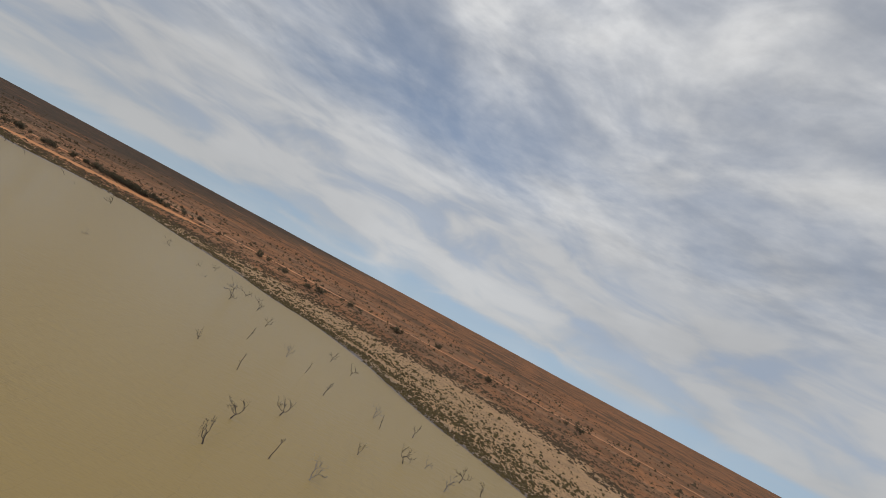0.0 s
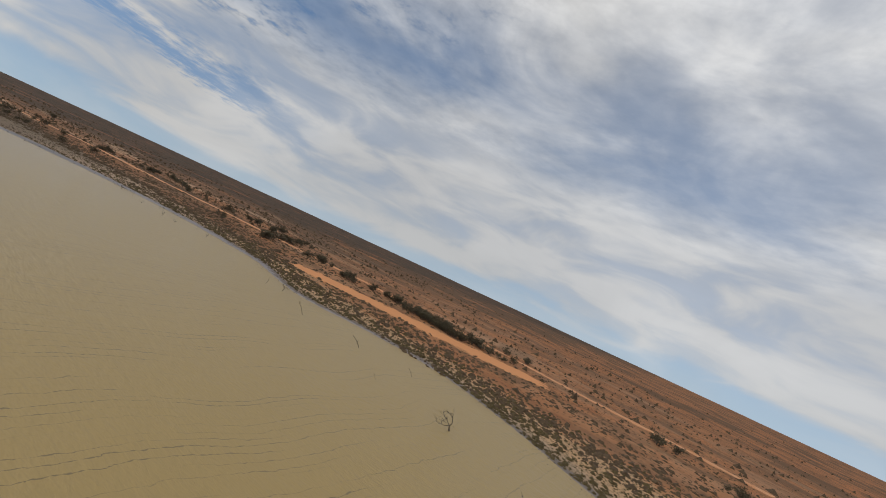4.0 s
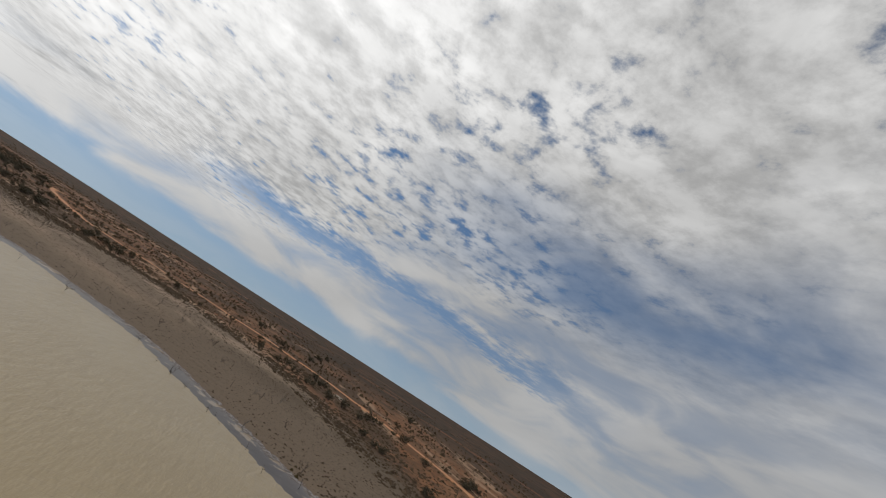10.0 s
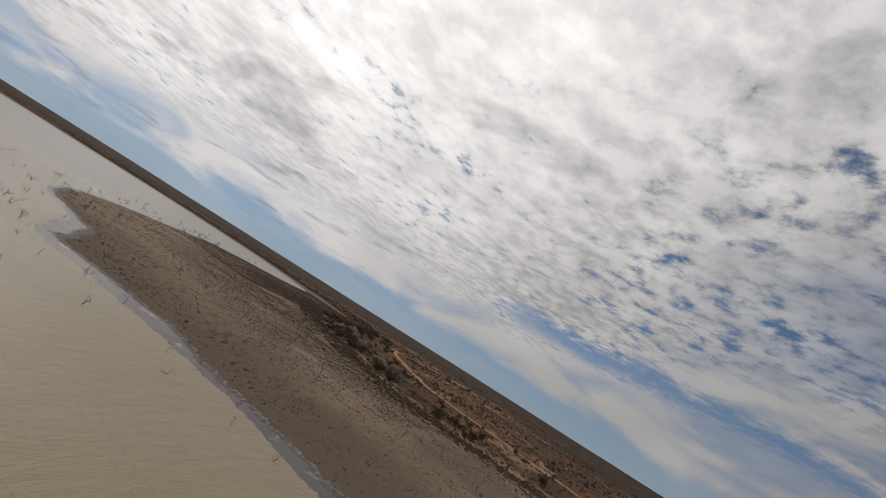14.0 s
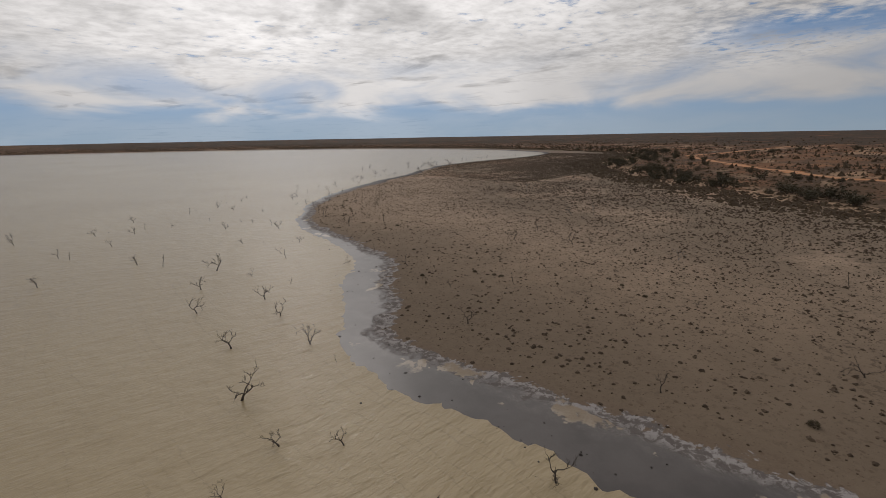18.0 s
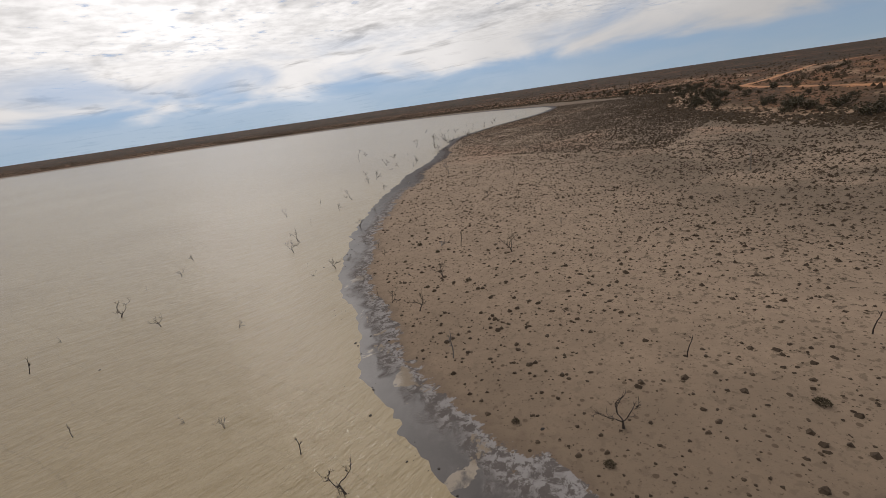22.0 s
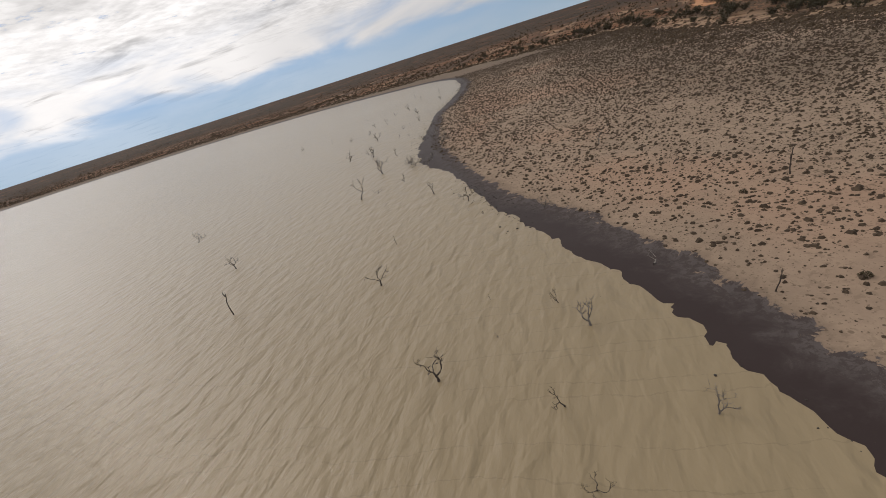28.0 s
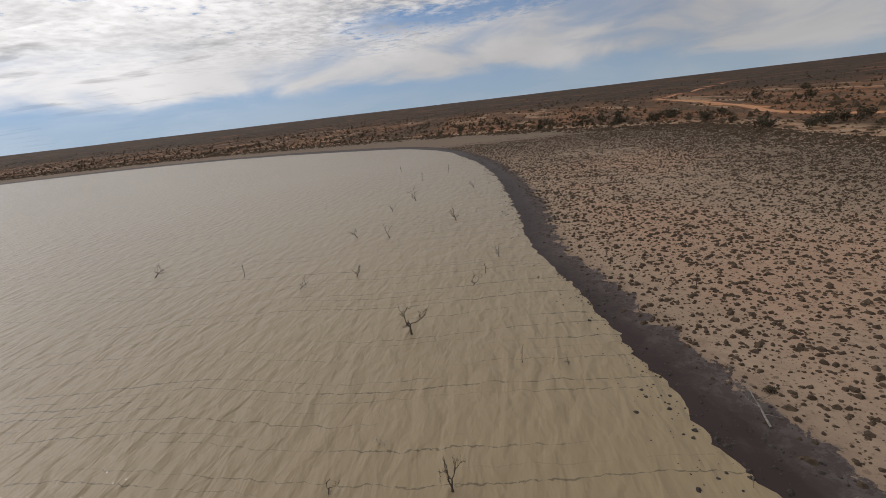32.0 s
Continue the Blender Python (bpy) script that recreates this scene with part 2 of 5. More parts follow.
def ground_material():
    mat, gr, bsdf = material("lake_shore_soil")
    at = place(gr)
    shore, band, flat, bare = (gr.attr(k) for k in ("shore", "band", "flat", "bare"))
    big, mid, fine = gr.noise(at, 0.025, 4.0), gr.noise(at, 0.16, 5.0, 0.6), gr.noise(at, 1.3, 6.0, 0.65)
    grain = gr.noise(at, 9.0, 4.0, 0.7)
    # pale flat
    sand = gr.mix(gr.step(mid, 0.35, 0.65), (0.285, 0.205, 0.14), (0.355, 0.255, 0.175))
    sand = gr.mix(gr.step(fine, 0.35, 0.7, 0.0, 0.55), sand, (0.23, 0.165, 0.115))
    east = gr.node("ShaderNodeSeparateXYZ", Vector=at).outputs[0]
    rose = gr.m("MULTIPLY", gr.m("MULTIPLY", gr.step(big, 0.48, 0.60), gr.step(shore, 4, 14)), gr.m("ADD", gr.step(east, -495, -530), gr.step(east, -230, -180)))
    sand = gr.mix(gr.m("MULTIPLY", rose, 0.45), sand, (0.42, 0.235, 0.145))
    clay = gr.m("MULTIPLY", gr.step(gr.m("ADD", east, gr.m("MULTIPLY", big, 60.0)), -418, -368), gr.step(east, -300, -350))
    sand = gr.mix(gr.m("MULTIPLY", clay, 0.95), sand, gr.mix(fine, (0.128, 0.094, 0.064), (0.190, 0.143, 0.101)))
    darkveg = gr.m("MULTIPLY", gr.step(gr.noise(at, 0.03, 5.0, 0.65), 0.37, 0.52), gr.step(shore, 30, 62))
    sand = gr.mix(gr.m("MULTIPLY", darkveg, 0.8), sand, (0.105, 0.078, 0.052))
    pale = gr.step(east, -415, -450)
    sand = gr.mix(gr.m("MULTIPLY", pale, 0.25), sand, (0.40, 0.30, 0.22))
    speck = gr.m("MULTIPLY", gr.step(gr.noise(at, 1.7, 4.0, 0.6), 0.56, 0.64), gr.step(shore, 6, 40, 0.2, 0.8))
    sand = gr.mix(speck, sand, (0.085, 0.062, 0.042))
    warm = gr.m("MULTIPLY", gr.step(east, -270, -200), gr.step(shore, 3, 9))
    sand = gr.mix(gr.m("MULTIPLY", warm, gr.step(mid, 0.35, 0.6, 0.55, 0.9)), sand, (0.42, 0.262, 0.140))
    herb = gr.m("MULTIPLY", gr.step(gr.noise(at, 1.5, 4.0, 0.65), 0.50, 0.58), gr.m("MULTIPLY", gr.step(east, -300, -230), gr.step(shore, 60, 30)))
    sand = gr.mix(gr.m("MULTIPLY", herb, 0.7), sand, (0.105, 0.086, 0.042))
    crumbs = gr.step(gr.noise(at, 4.2, 3.0, 0.6), 0.60, 0.68)
    sand = gr.mix(gr.m("MULTIPLY", crumbs, 0.7), sand, (0.10, 0.072, 0.048))
    # litter and stubs the size of a fist, one to a cell
    grit = gr.tree.nodes.new("ShaderNodeTexVoronoi")
    gr.put(grit.inputs["Vector"], gr.mix(0.12, at, gr.node("ShaderNodeTexNoise", Vector=at, Scale=2.0).outputs[1], "ADD"))
    grit.inputs["Scale"].default_value = 1.9
    pick = gr.node("ShaderNodeSeparateXYZ", Vector=grit.outputs["Color"]).outputs
    dot = gr.m("MULTIPLY", gr.step(gr.m("DIVIDE", grit.outputs["Distance"], gr.m("ADD", 0.10, gr.m("MULTIPLY", pick[1], 0.26))), 1.0, 0.75), gr.step(pick[0], 0.50, 0.52))
    dot = gr.m("MULTIPLY", dot, gr.m("MULTIPLY", gr.step(shore, 2, 8), gr.step(mid, 0.30, 0.55, 0.45, 0.9)))
    sand = gr.mix(dot, sand, gr.mix(pick[2], (0.075, 0.052, 0.034), (0.15, 0.105, 0.07)))
    sand = gr.mix(gr.step(east, -690, -760, 0.0, 0.8), sand, gr.mix(fine, (0.13, 0.098, 0.07), (0.20, 0.15, 0.108)))
    # red soil with scrub cover
    red = gr.mix(gr.step(mid, 0.3, 0.7), (0.36, 0.135, 0.05), (0.44, 0.20, 0.085))
    red = gr.mix(gr.step(big, 0.45, 0.65, 0.0, 0.6), red, (0.36, 0.21, 0.12))
    cover = gr.step(gr.m("ADD", gr.m("MULTIPLY", gr.noise(at, 0.75, 5.0, 0.7), 0.7), gr.m("MULTIPLY", gr.noise(at, 0.018, 4.0), 0.5)), 0.43, 0.53)
    lanes = gr.step(gr.noise(gr.scaled(at, 0.006, 0.03, 1.0, -20), 1.0, 5.0, 0.6), 0.42, 0.60, 0.55, 1.0)
    red = gr.mix(gr.m("MULTIPLY", cover, gr.m("MULTIPLY", lanes, gr.step(east, -360, -230, 0.92, 0.56))), red, (0.062, 0.044, 0.029))
    flats = gr.step(gr.m("ADD", gr.noise(at, 0.011, 6.0, 0.68, 0.5), gr.step(east, -420, -200, -0.04, 0.06)), 0.49, 0.60)
    farcol = gr.mix(flats, gr.mix(gr.step(east, -640, -430), (0.030, 0.022, 0.015), (0.095, 0.052, 0.026)), gr.mix(gr.step(east, -640, -430), (0.175, 0.074, 0.034), (0.30, 0.122, 0.048)))
    red = gr.mix(gr.step(flat, 90, 420, 0.0, 0.93), red, farcol)
    patch = gr.m("MULTIPLY", gr.step(gr.noise(at, 0.032, 6.0, 0.7, 0.3), 0.46, 0.58), gr.step(flat, 4, 30))
    red = gr.mix(gr.m("MULTIPLY", patch, 0.62), red, gr.mix(fine, (0.070, 0.042, 0.024), (0.12, 0.070, 0.036)))
    bush = gr.tree.nodes.new("ShaderNodeTexVoronoi")
    gr.put(bush.inputs["Vector"], gr.mix(0.25, at, gr.node("ShaderNodeTexNoise", Vector=at, Scale=1.2).outputs[1], "ADD"))
    bush.inputs["Scale"].default_value = 0.75
    lot = gr.node("ShaderNodeSeparateXYZ", Vector=bush.outputs["Color"]).outputs
    tuftdot = gr.m("MULTIPLY", gr.step(gr.m("DIVIDE", bush.outputs["Distance"], gr.m("ADD", 0.18, gr.m("MULTIPLY", lot[1], 0.36))), 1.0, 0.75), gr.step(lot[0], gr.step(big, 0.35, 0.65, 0.15, 0.55), gr.step(big, 0.35, 0.65, 0.17, 0.57)))
    red = gr.mix(gr.m("MULTIPLY", tuftdot, 0.85), red, gr.mix(lot[2], (0.055, 0.037, 0.022), (0.11, 0.072, 0.04)))
    # pale clay pans between the scrub, and a bare sandy rim to the flat
    pan = gr.m("MULTIPLY", gr.step(gr.noise(gr.scaled(at, 0.010, 0.045, 1.0, -50), 1.0, 5.0, 0.6), 0.56, 0.62), gr.m("MULTIPLY", gr.step(flat, 30, 60), gr.step(flat, 330, 200)))
    red = gr.mix(gr.m("MULTIPLY", pan, gr.step(east, -330, -400, 0.25, 0.75)), red, gr.mix(fine, (0.30, 0.19, 0.115), (0.42, 0.275, 0.17)))
    rimsand = gr.m("MULTIPLY", gr.m("MULTIPLY", gr.step(flat, -10, 2), gr.step(flat, 26, 10)), gr.m("MULTIPLY", gr.step(mid, 0.40, 0.56), gr.step(east, -460, -500)))
    red = gr.mix(gr.m("MULTIPLY", rimsand, 0.85), red, gr.mix(fine, (0.33, 0.215, 0.135), (0.43, 0.30, 0.19)))
    edge = gr.m("ADD", flat, gr.m("MULTIPLY", gr.m("SUBTRACT", mid, 0.5), 40.0))
    col = gr.mix(gr.step(edge, -6, 10), sand, red)
    col = gr.mix(gr.step(gr.m("ADD", bare, gr.m("ADD", gr.m("MULTIPLY", gr.m("SUBTRACT", fine, 0.5), 0.7), gr.m("MULTIPLY", gr.m("SUBTRACT", mid, 0.5), 1.1))), 0.35, 0.6), col, gr.mix(fine, (0.54, 0.225, 0.09), (0.50, 0.25, 0.115)))
    # wet mud and salt crust
    rag = gr.m("ADD", gr.m("MULTIPLY", gr.m("SUBTRACT", gr.noise(at, 0.45, 6.0, 0.68, 0.6), 0.5), 6.0), gr.m("MULTIPLY", gr.m("SUBTRACT", fine, 0.5), 1.2))
    rim = gr.m("SUBTRACT", gr.m("ADD", shore, gr.m("MULTIPLY", rag, gr.step(band, 1.0, 4.0, 0.35, 1.0))), band)
    mud = gr.step(rim, 0.12, -0.12)
    mudcol = gr.mix(gr.step(mid, 0.35, 0.65), (0.052, 0.041, 0.036), (0.080, 0.065, 0.058))
    mudcol = gr.mix(gr.step(east, -330, -270, 0.0, 0.7), mudcol, gr.mix(fine, (0.13, 0.105, 0.10), (0.21, 0.175, 0.165)))
    mudcol = gr.mix(gr.step(east, -440, -500, 0.0, 0.85), mudcol, (0.040, 0.026, 0.024))
    mudcol = gr.mix(gr.m("MULTIPLY", gr.step(rim, -3.4, -0.8, 0.0, 0.75), gr.step(east, -470, -500, 1.0, 0.35)), mudcol, gr.mix(fine, (0.12, 0.10, 0.088), (0.19, 0.165, 0.15)))
    crust = gr.m("MULTIPLY", gr.step(rim, -2.4, -0.5), gr.step(gr.noise(at, 1.4, 7.0, 0.75, 0.4), 0.46, 0.54))
    crust = gr.m("MULTIPLY", crust, gr.m("MULTIPLY", gr.step(east, -225, -245, 0.0, 1.0), gr.step(east, -500, -450, 0.15, 1.0)))
    mudcol = gr.mix(gr.m("MULTIPLY", crust, 0.7), mudcol, (0.38, 0.35, 0.33))
    bar = gr.m("MULTIPLY", gr.step(gr.noise(at, 0.22, 5.0, 0.6, 0.4), 0.575, 0.60), gr.m("MULTIPLY", gr.step(rim, -4.2, -3.0), gr.step(rim, -0.4, -1.0)))
    mudcol = gr.mix(gr.m("MULTIPLY", bar, gr.m("MULTIPLY", gr.step(east, -440, -425), gr.step(east, -300, -340))), mudcol, gr.mix(fine, (0.24, 0.185, 0.13), (0.31, 0.25, 0.185)))
    col = gr.mix(mud, col, mudcol)
    damp = gr.m("MULTIPLY", gr.step(rim, 1.6, 0.0), gr.m("SUBTRACT", 1.0, mud))
    col = gr.mix(gr.m("MULTIPLY", damp, 0.4), col, (0.15, 0.105, 0.075))
    gr.put(bsdf.inputs["Base Color"], col)
    wet = gr.m("MULTIPLY", mud, gr.step(rim, -0.6, -2.8))
    gr.put(bsdf.inputs["Roughness"], gr.step(wet, 0.0, 1.0, 0.93, gr.step(east, -440, -500, 0.40, 0.58)))
    gr.put(bsdf.inputs["Specular IOR Level"], gr.step(wet, 0.0, 1.0, 0.12, gr.step(east, -395, -480, 0.42, 0.12)))
    h = gr.m("ADD", gr.m("MULTIPLY", fine, 0.8), gr.m("MULTIPLY", grain, 0.3))
    relief(gr, bsdf, gr.m("MULTIPLY", h, gr.step(wet, 0.0, 1.0, 1.0, 0.15)), 0.7, 0.12)
    return mat


def water_material():
    mat, gr, bsdf = material("silty_water")
    at = place(gr)
    silt = gr.noise(at, 0.02, 4.0, 0.5)
    col = gr.mix(gr.step(silt, 0.3, 0.7), (0.310, 0.232, 0.124), (0.350, 0.268, 0.150))
    col = gr.mix(gr.step(gr.noise(at, 0.22, 4.0), 0.45, 0.75, 0.0, 0.25), col, (0.255, 0.185, 0.085))
    deep = gr.step(gr.node("ShaderNodeSeparateXYZ", Vector=at).outputs[0], -330, -200, 0.0, 0.9)
    col = gr.mix(deep, col, (0.290, 0.201, 0.068))
    col = gr.mix(gr.step(gr.node("ShaderNodeSeparateXYZ", Vector=at).outputs[0], -440, -520, 0.0, 0.75), col, (0.272, 0.204, 0.116))
    # long thin windrows of dark scum, one to a lane
    axes = gr.node("ShaderNodeSeparateXYZ", Vector=at).outputs
    east = axes[0]
    sway = gr.m("ADD", gr.m("MULTIPLY", gr.noise(gr.scaled(at, 0.012, 0.02), 1.0, 2.0, 0.5), 16.0), gr.m("MULTIPLY", gr.noise(gr.scaled(at, 0.6, 0.5), 1.0, 3.0, 0.6), 1.1))
    lane = gr.m("DIVIDE", gr.m("ADD", east, sway), 1.15)
    number = gr.m("FLOOR", lane)
    toss = gr.node("ShaderNodeTexWhiteNoise", Vector=gr.node("ShaderNodeCombineXYZ", X=number, Y=0.5, Z=0.5).outputs[0])
    off = gr.m("ABSOLUTE", gr.m("SUBTRACT", gr.m("SUBTRACT", lane, number), gr.m("ADD", 0.2, gr.m("MULTIPLY", toss.outputs["Value"], 0.6))))
    along = gr.node("ShaderNodeCombineXYZ", X=gr.m("MULTIPLY", number, 7.31), Y=gr.m("MULTIPLY", axes[1], 0.022), Z=0.0).outputs[0]
    here = gr.noise(along, 1.0, 3.0, 0.55)
    reach = gr.m("ADD", gr.m("MULTIPLY", gr.step(east, -200, -170), gr.step(east, -85, -115)), gr.m("MULTIPLY", gr.step(east, -690, -650), gr.step(east, -535, -600)))
    wide = gr.m("MULTIPLY", gr.step(here, 0.44, 0.70, 0.03, 0.095), gr.step(gr.noise(at, 1.9, 4.0, 0.65), 0.38, 0.62, 0.12, 1.5))
    scum = gr.m("MULTIPLY", gr.step(gr.m("DIVIDE", off, wide), 1.0, 0.35), gr.m("MULTIPLY", gr.step(here, 0.44, 0.56), gr.m("ADD", 0.22, gr.m("MULTIPLY", reach, 0.78))))
    col = gr.mix(gr.m("MULTIPLY", scum, 0.72), col, (0.085, 0.062, 0.036))
    gr.put(bsdf.inputs["Base Color"], col)
    # capillary ripples blur most of the mirror, smooth facets keep the glints
    bsdf.inputs["Roughness"].default_value = 0.48
    bsdf.inputs["IOR"].default_value = 1.33
    bsdf.inputs["Specular IOR Level"].default_value = 0.5
    bsdf.inputs["Coat Weight"].default_value = 0.35
    bsdf.inputs["Coat Roughness"].default_value = 0.07
    bsdf.inputs["Coat IOR"].default_value = 1.33
    swell = gr.m("ADD", gr.m("MULTIPLY", gr.noise(gr.scaled(at, 0.38, 0.86, 1.0, -12), 1.0, 2.5, 0.45, 0.35), 0.8), gr.m("MULTIPLY", gr.noise(gr.scaled(at, 0.34, 0.62, 1.0, 16), 1.0, 1.0, 0.4, 0.4), 0.5))
    chop = gr.noise(gr.scaled(at, 1.1, 3.2, 1.0, -8), 1.0, 2.5, 0.55, 0.5)
    glit = gr.noise(gr.scaled(at, 3.4, 9.0, 1.0, -8), 1.0, 2.0, 0.6)
    calm = gr.step(gr.noise(at, 0.012, 3.0), 0.35, 0.6, 0.55, 1.0)
    # long low swell in the western reach, short chop off the point, near calm in the east
    calm = gr.m("MULTIPLY", calm, gr.step(east, -340, -230, 1.0, 0.5))
    long = gr.m("MULTIPLY", swell, gr.step(east, -440, -500, 0.9, 1.7))
    short = gr.m("MULTIPLY", chop, gr.step(east, -450, -500, 0.36, 0.13))
    h = gr.m("MULTIPLY", gr.m("ADD", gr.m("ADD", long, short), gr.m("MULTIPLY", glit, gr.step(east, -450, -500, 0.10, 0.03))), calm)
    relief(gr, bsdf, h, 0.9, 0.36)
    facets = gr.node("ShaderNodeBump", Height=gr.noise(gr.scaled(at, 1.5, 4.2, 1.0, -8), 1.0, 2.0, 0.5, 0.3), Strength=1.0, Distance=0.115)
    gr.tree.links.new(facets.outputs[0], bsdf.inputs["Coat Normal"])
    return mat


SOIL, WATER = ground_material(), water_material()
DEADWOOD = plain("weathered_dead_wood", (0.055, 0.042, 0.034), (0.11, 0.088, 0.072), 5.0, 0.85, 0.6, 0.02)
GREYWOOD = plain("bleached_grey_wood", (0.16, 0.135, 0.115), (0.28, 0.245, 0.215), 5.0, 0.85, 0.6, 0.02)
BARK = plain("mulga_bark", (0.07, 0.055, 0.045), (0.13, 0.105, 0.085), 6.0, 0.9, 0.6, 0.03)
LEAF = plain("mulga_leaf", (0.066, 0.057, 0.034), (0.110, 0.092, 0.056), 2.0, 0.75, 0.1, 0.01, 0.4)
SALTBUSH = plain("dry_saltbush", (0.062, 0.043, 0.029), (0.122, 0.085, 0.055), 3.0, 0.9, 0.4, 0.03, 0.6)
DRYLEAF = plain("dry_olive_leaf", (0.085, 0.066, 0.038), (0.14, 0.108, 0.066), 6.0, 0.85, 0.2, 0.01, 0.6)
SAMPHIRE = plain("olive_samphire", (0.054, 0.041, 0.018), (0.110, 0.080, 0.036), 3.0, 0.9, 0.4, 0.03, 0.6)
SCRUB = plain("bluebush_scrub", (0.056, 0.038, 0.023), (0.112, 0.075, 0.043), 2.0, 0.9, 0.4, 0.04, 0.6)
CLOD = plain("wet_mud_clod", (0.035, 0.028, 0.023), (0.07, 0.056, 0.046), 4.0, 0.6, 0.5, 0.03, 0.3)
DIRT = plain("red_dirt_track", (0.46, 0.205, 0.09), (0.52, 0.29, 0.155), 0.4, 0.95, 0.5, 0.05)


# ---- the plan: shore of the lake, x y and width of the wet mud ----
SHORE_EAST = [(300.5, -144.6, 2), (121.1, 5.6, 2), (62.0, 60.9, 2), (35.8, 89.0, 2), (25.0, 99.0, 2), (15.9, 107.0, 2),
    (5.0, 120.0, 2.5), (-4.9, 133.0, 2.5), (-24.9, 150.7, 2), (-42.0, 158.0, 2), (-69.0, 175.8, 2), (-96.9, 188.0, 2),
    (-107.8, 194.0, 2), (-118.1, 198.9, 2), (-132.9, 204.0, 2.5), (-146.8, 204.8, 3), (-160.0, 201.9, 3),
    (-174.7, 196.8, 3), (-188.3, 198.4, 2.5), (-208.6, 204.5, 4), (-224.5, 203.9, 4.5), (-241.8, 202.3, 5),
    (-260.1, 198.5, 5), (-281.4, 191.2, 6), (-299.3, 183.6, 7), (-307.5, 178.6, 8), (-317.2, 174.6, 8)]
SHORE_POINT = [(-328.5, 167.2, 7), (-334.9, 160.9, 7), (-343.9, 153.6, 6), (-353.9, 143.9, 6), (-360.1, 137.2, 6), (-369.9, 128.0, 5),
    (-377.3, 115.0, 5), (-382.7, 102.9, 5), (-386.1, 94.8, 5), (-388.1, 81.1, 5), (-389.1, 72.1, 5), (-391.1, 63.2, 4),
    (-391.6, 47.7, 4), (-391.2, 35.0, 7), (-390.2, 25.1, 7), (-389.6, 13.5, 6), (-387.8, 4.3, 6.5), (-389.1, -5.4, 5),
    (-394.2, -12.4, 6), (-399.7, -22.0, 7), (-406.0, -28.1, 6), (-409.2, -36.4, 4.5), (-411.8, -46.0, 4),
    (-413.9, -60.3, 4), (-418.8, -73.2, 3.5), (-424.1, -80.0, 3), (-431.0, -91.8, 3.5)]
SHORE_WEST = [(-439.0, -99.8, 4), (-443.9, -105.3, 4), (-449.2, -109.8, 4), (-455.0, -114.2, 4.5), (-464.7, -121.6, 4.5),
    (-474.0, -127.8, 5), (-480.2, -131.4, 6.5), (-485.5, -134.9, 6), (-490.9, -138.7, 5), (-503.1, -144.7, 4.5),
    (-516.1, -151.0, 4.5), (-522.4, -155.4, 5), (-532.1, -161.4, 4.5), (-538.4, -166.3, 3.5), (-558.6, -177.7, 3),
    (-569.8, -186.7, 6), (-584.3, -192.4, 5.2), (-604.9, -197.2, 4), (-616.1, -199.3, 3.6), (-632.4, -203.2, 3.5),
    (-651.8, -204.8, 5), (-680.8, -207.9, 5), (-712.6, -213.9, 5), (-732.9, -220.6, 5)]
SHORE_FAR = [(-757, -230, 5), (-785, -252, 6), (-803, -285, 8), (-825, -340, 9), (-838, -410, 9), (-835, -490, 10),
             (-805, -590, 10), (-740, -700, 10), (-620, -830, 10), (-420, -960, 10), (-200, -1060, 10), (0, -1080, 8), (400, -960, 8),
             (700, -620, 8), (600, -300, 5)]
FLAT_EDGE = [(330.5, -14.6), (141.1, 65.7), (96.2, 125.8), (69.6, 173.7), (41.2, 193.6), (0.3, 199.2), (-55.0, 212.5),
    (-108.1, 216.6), (-158.5, 218.4), (-195.2, 220.3), (-239.8, 222.3), (-283.2, 217.2), (-329.0, 214.9), (-376.6, 199.9),
    (-420.3, 181.2), (-469.3, 153.8), (-493.7, 118.6), (-500.6, 78.3), (-496.7, 43.6), (-509.1, 13.5), (-531.2, -15.1),
    (-556.2, -48.5), (-632.2, -109.4), (-691.9, -127.7), (-756.5, -137.4), (-780.2, -159.8), (-805.8, -190.3),
    (-835, -240.0), (-862, -319.5), (-885, -439.1), (-868, -598.9), (-800, -735), (-670, -880),
    (-450, -1015), (-230, -1115), (10, -1140), (455.1, -967.6), (780.1, -614.8), (680.2, -244.8)]
TRACK = [(220.3, 262.3), (140.2, 286.3), (67.3, 299.7), (2.3, 300.7), (-55.9, 304.1), (-121.1, 303.1), (-186.6, 296.7),
    (-240.8, 290.9), (-276.4, 280.3), (-330.8, 267.9), (-370.2, 255.2), (-413.7, 245.9), (-450.8, 235.7), (-502.7, 211.0),
    (-545.0, 170.7), (-575.3, 118.3), (-588.6, 68.5), (-600.6, 14.7), (-630.5, -14.0), (-658.4, -35.2), (-694.2, -61.5),
    (-727.6, -81.7), (-756.0, -95.0), (-769.1, -99.1), (-790, -98), (-830, -90), (-890, -85), (-960, -80), (-1025, -74),
    (-1045, -58), (-1110, -15), (-1199, 35), (-1330, 115)]
SAND_STRIP = [(-217.2, 236.3), (-200.9, 242.9), (-184.9, 250.0), (-168.2, 254.5), (-151.8, 262.6), (-138.3, 268.3)]


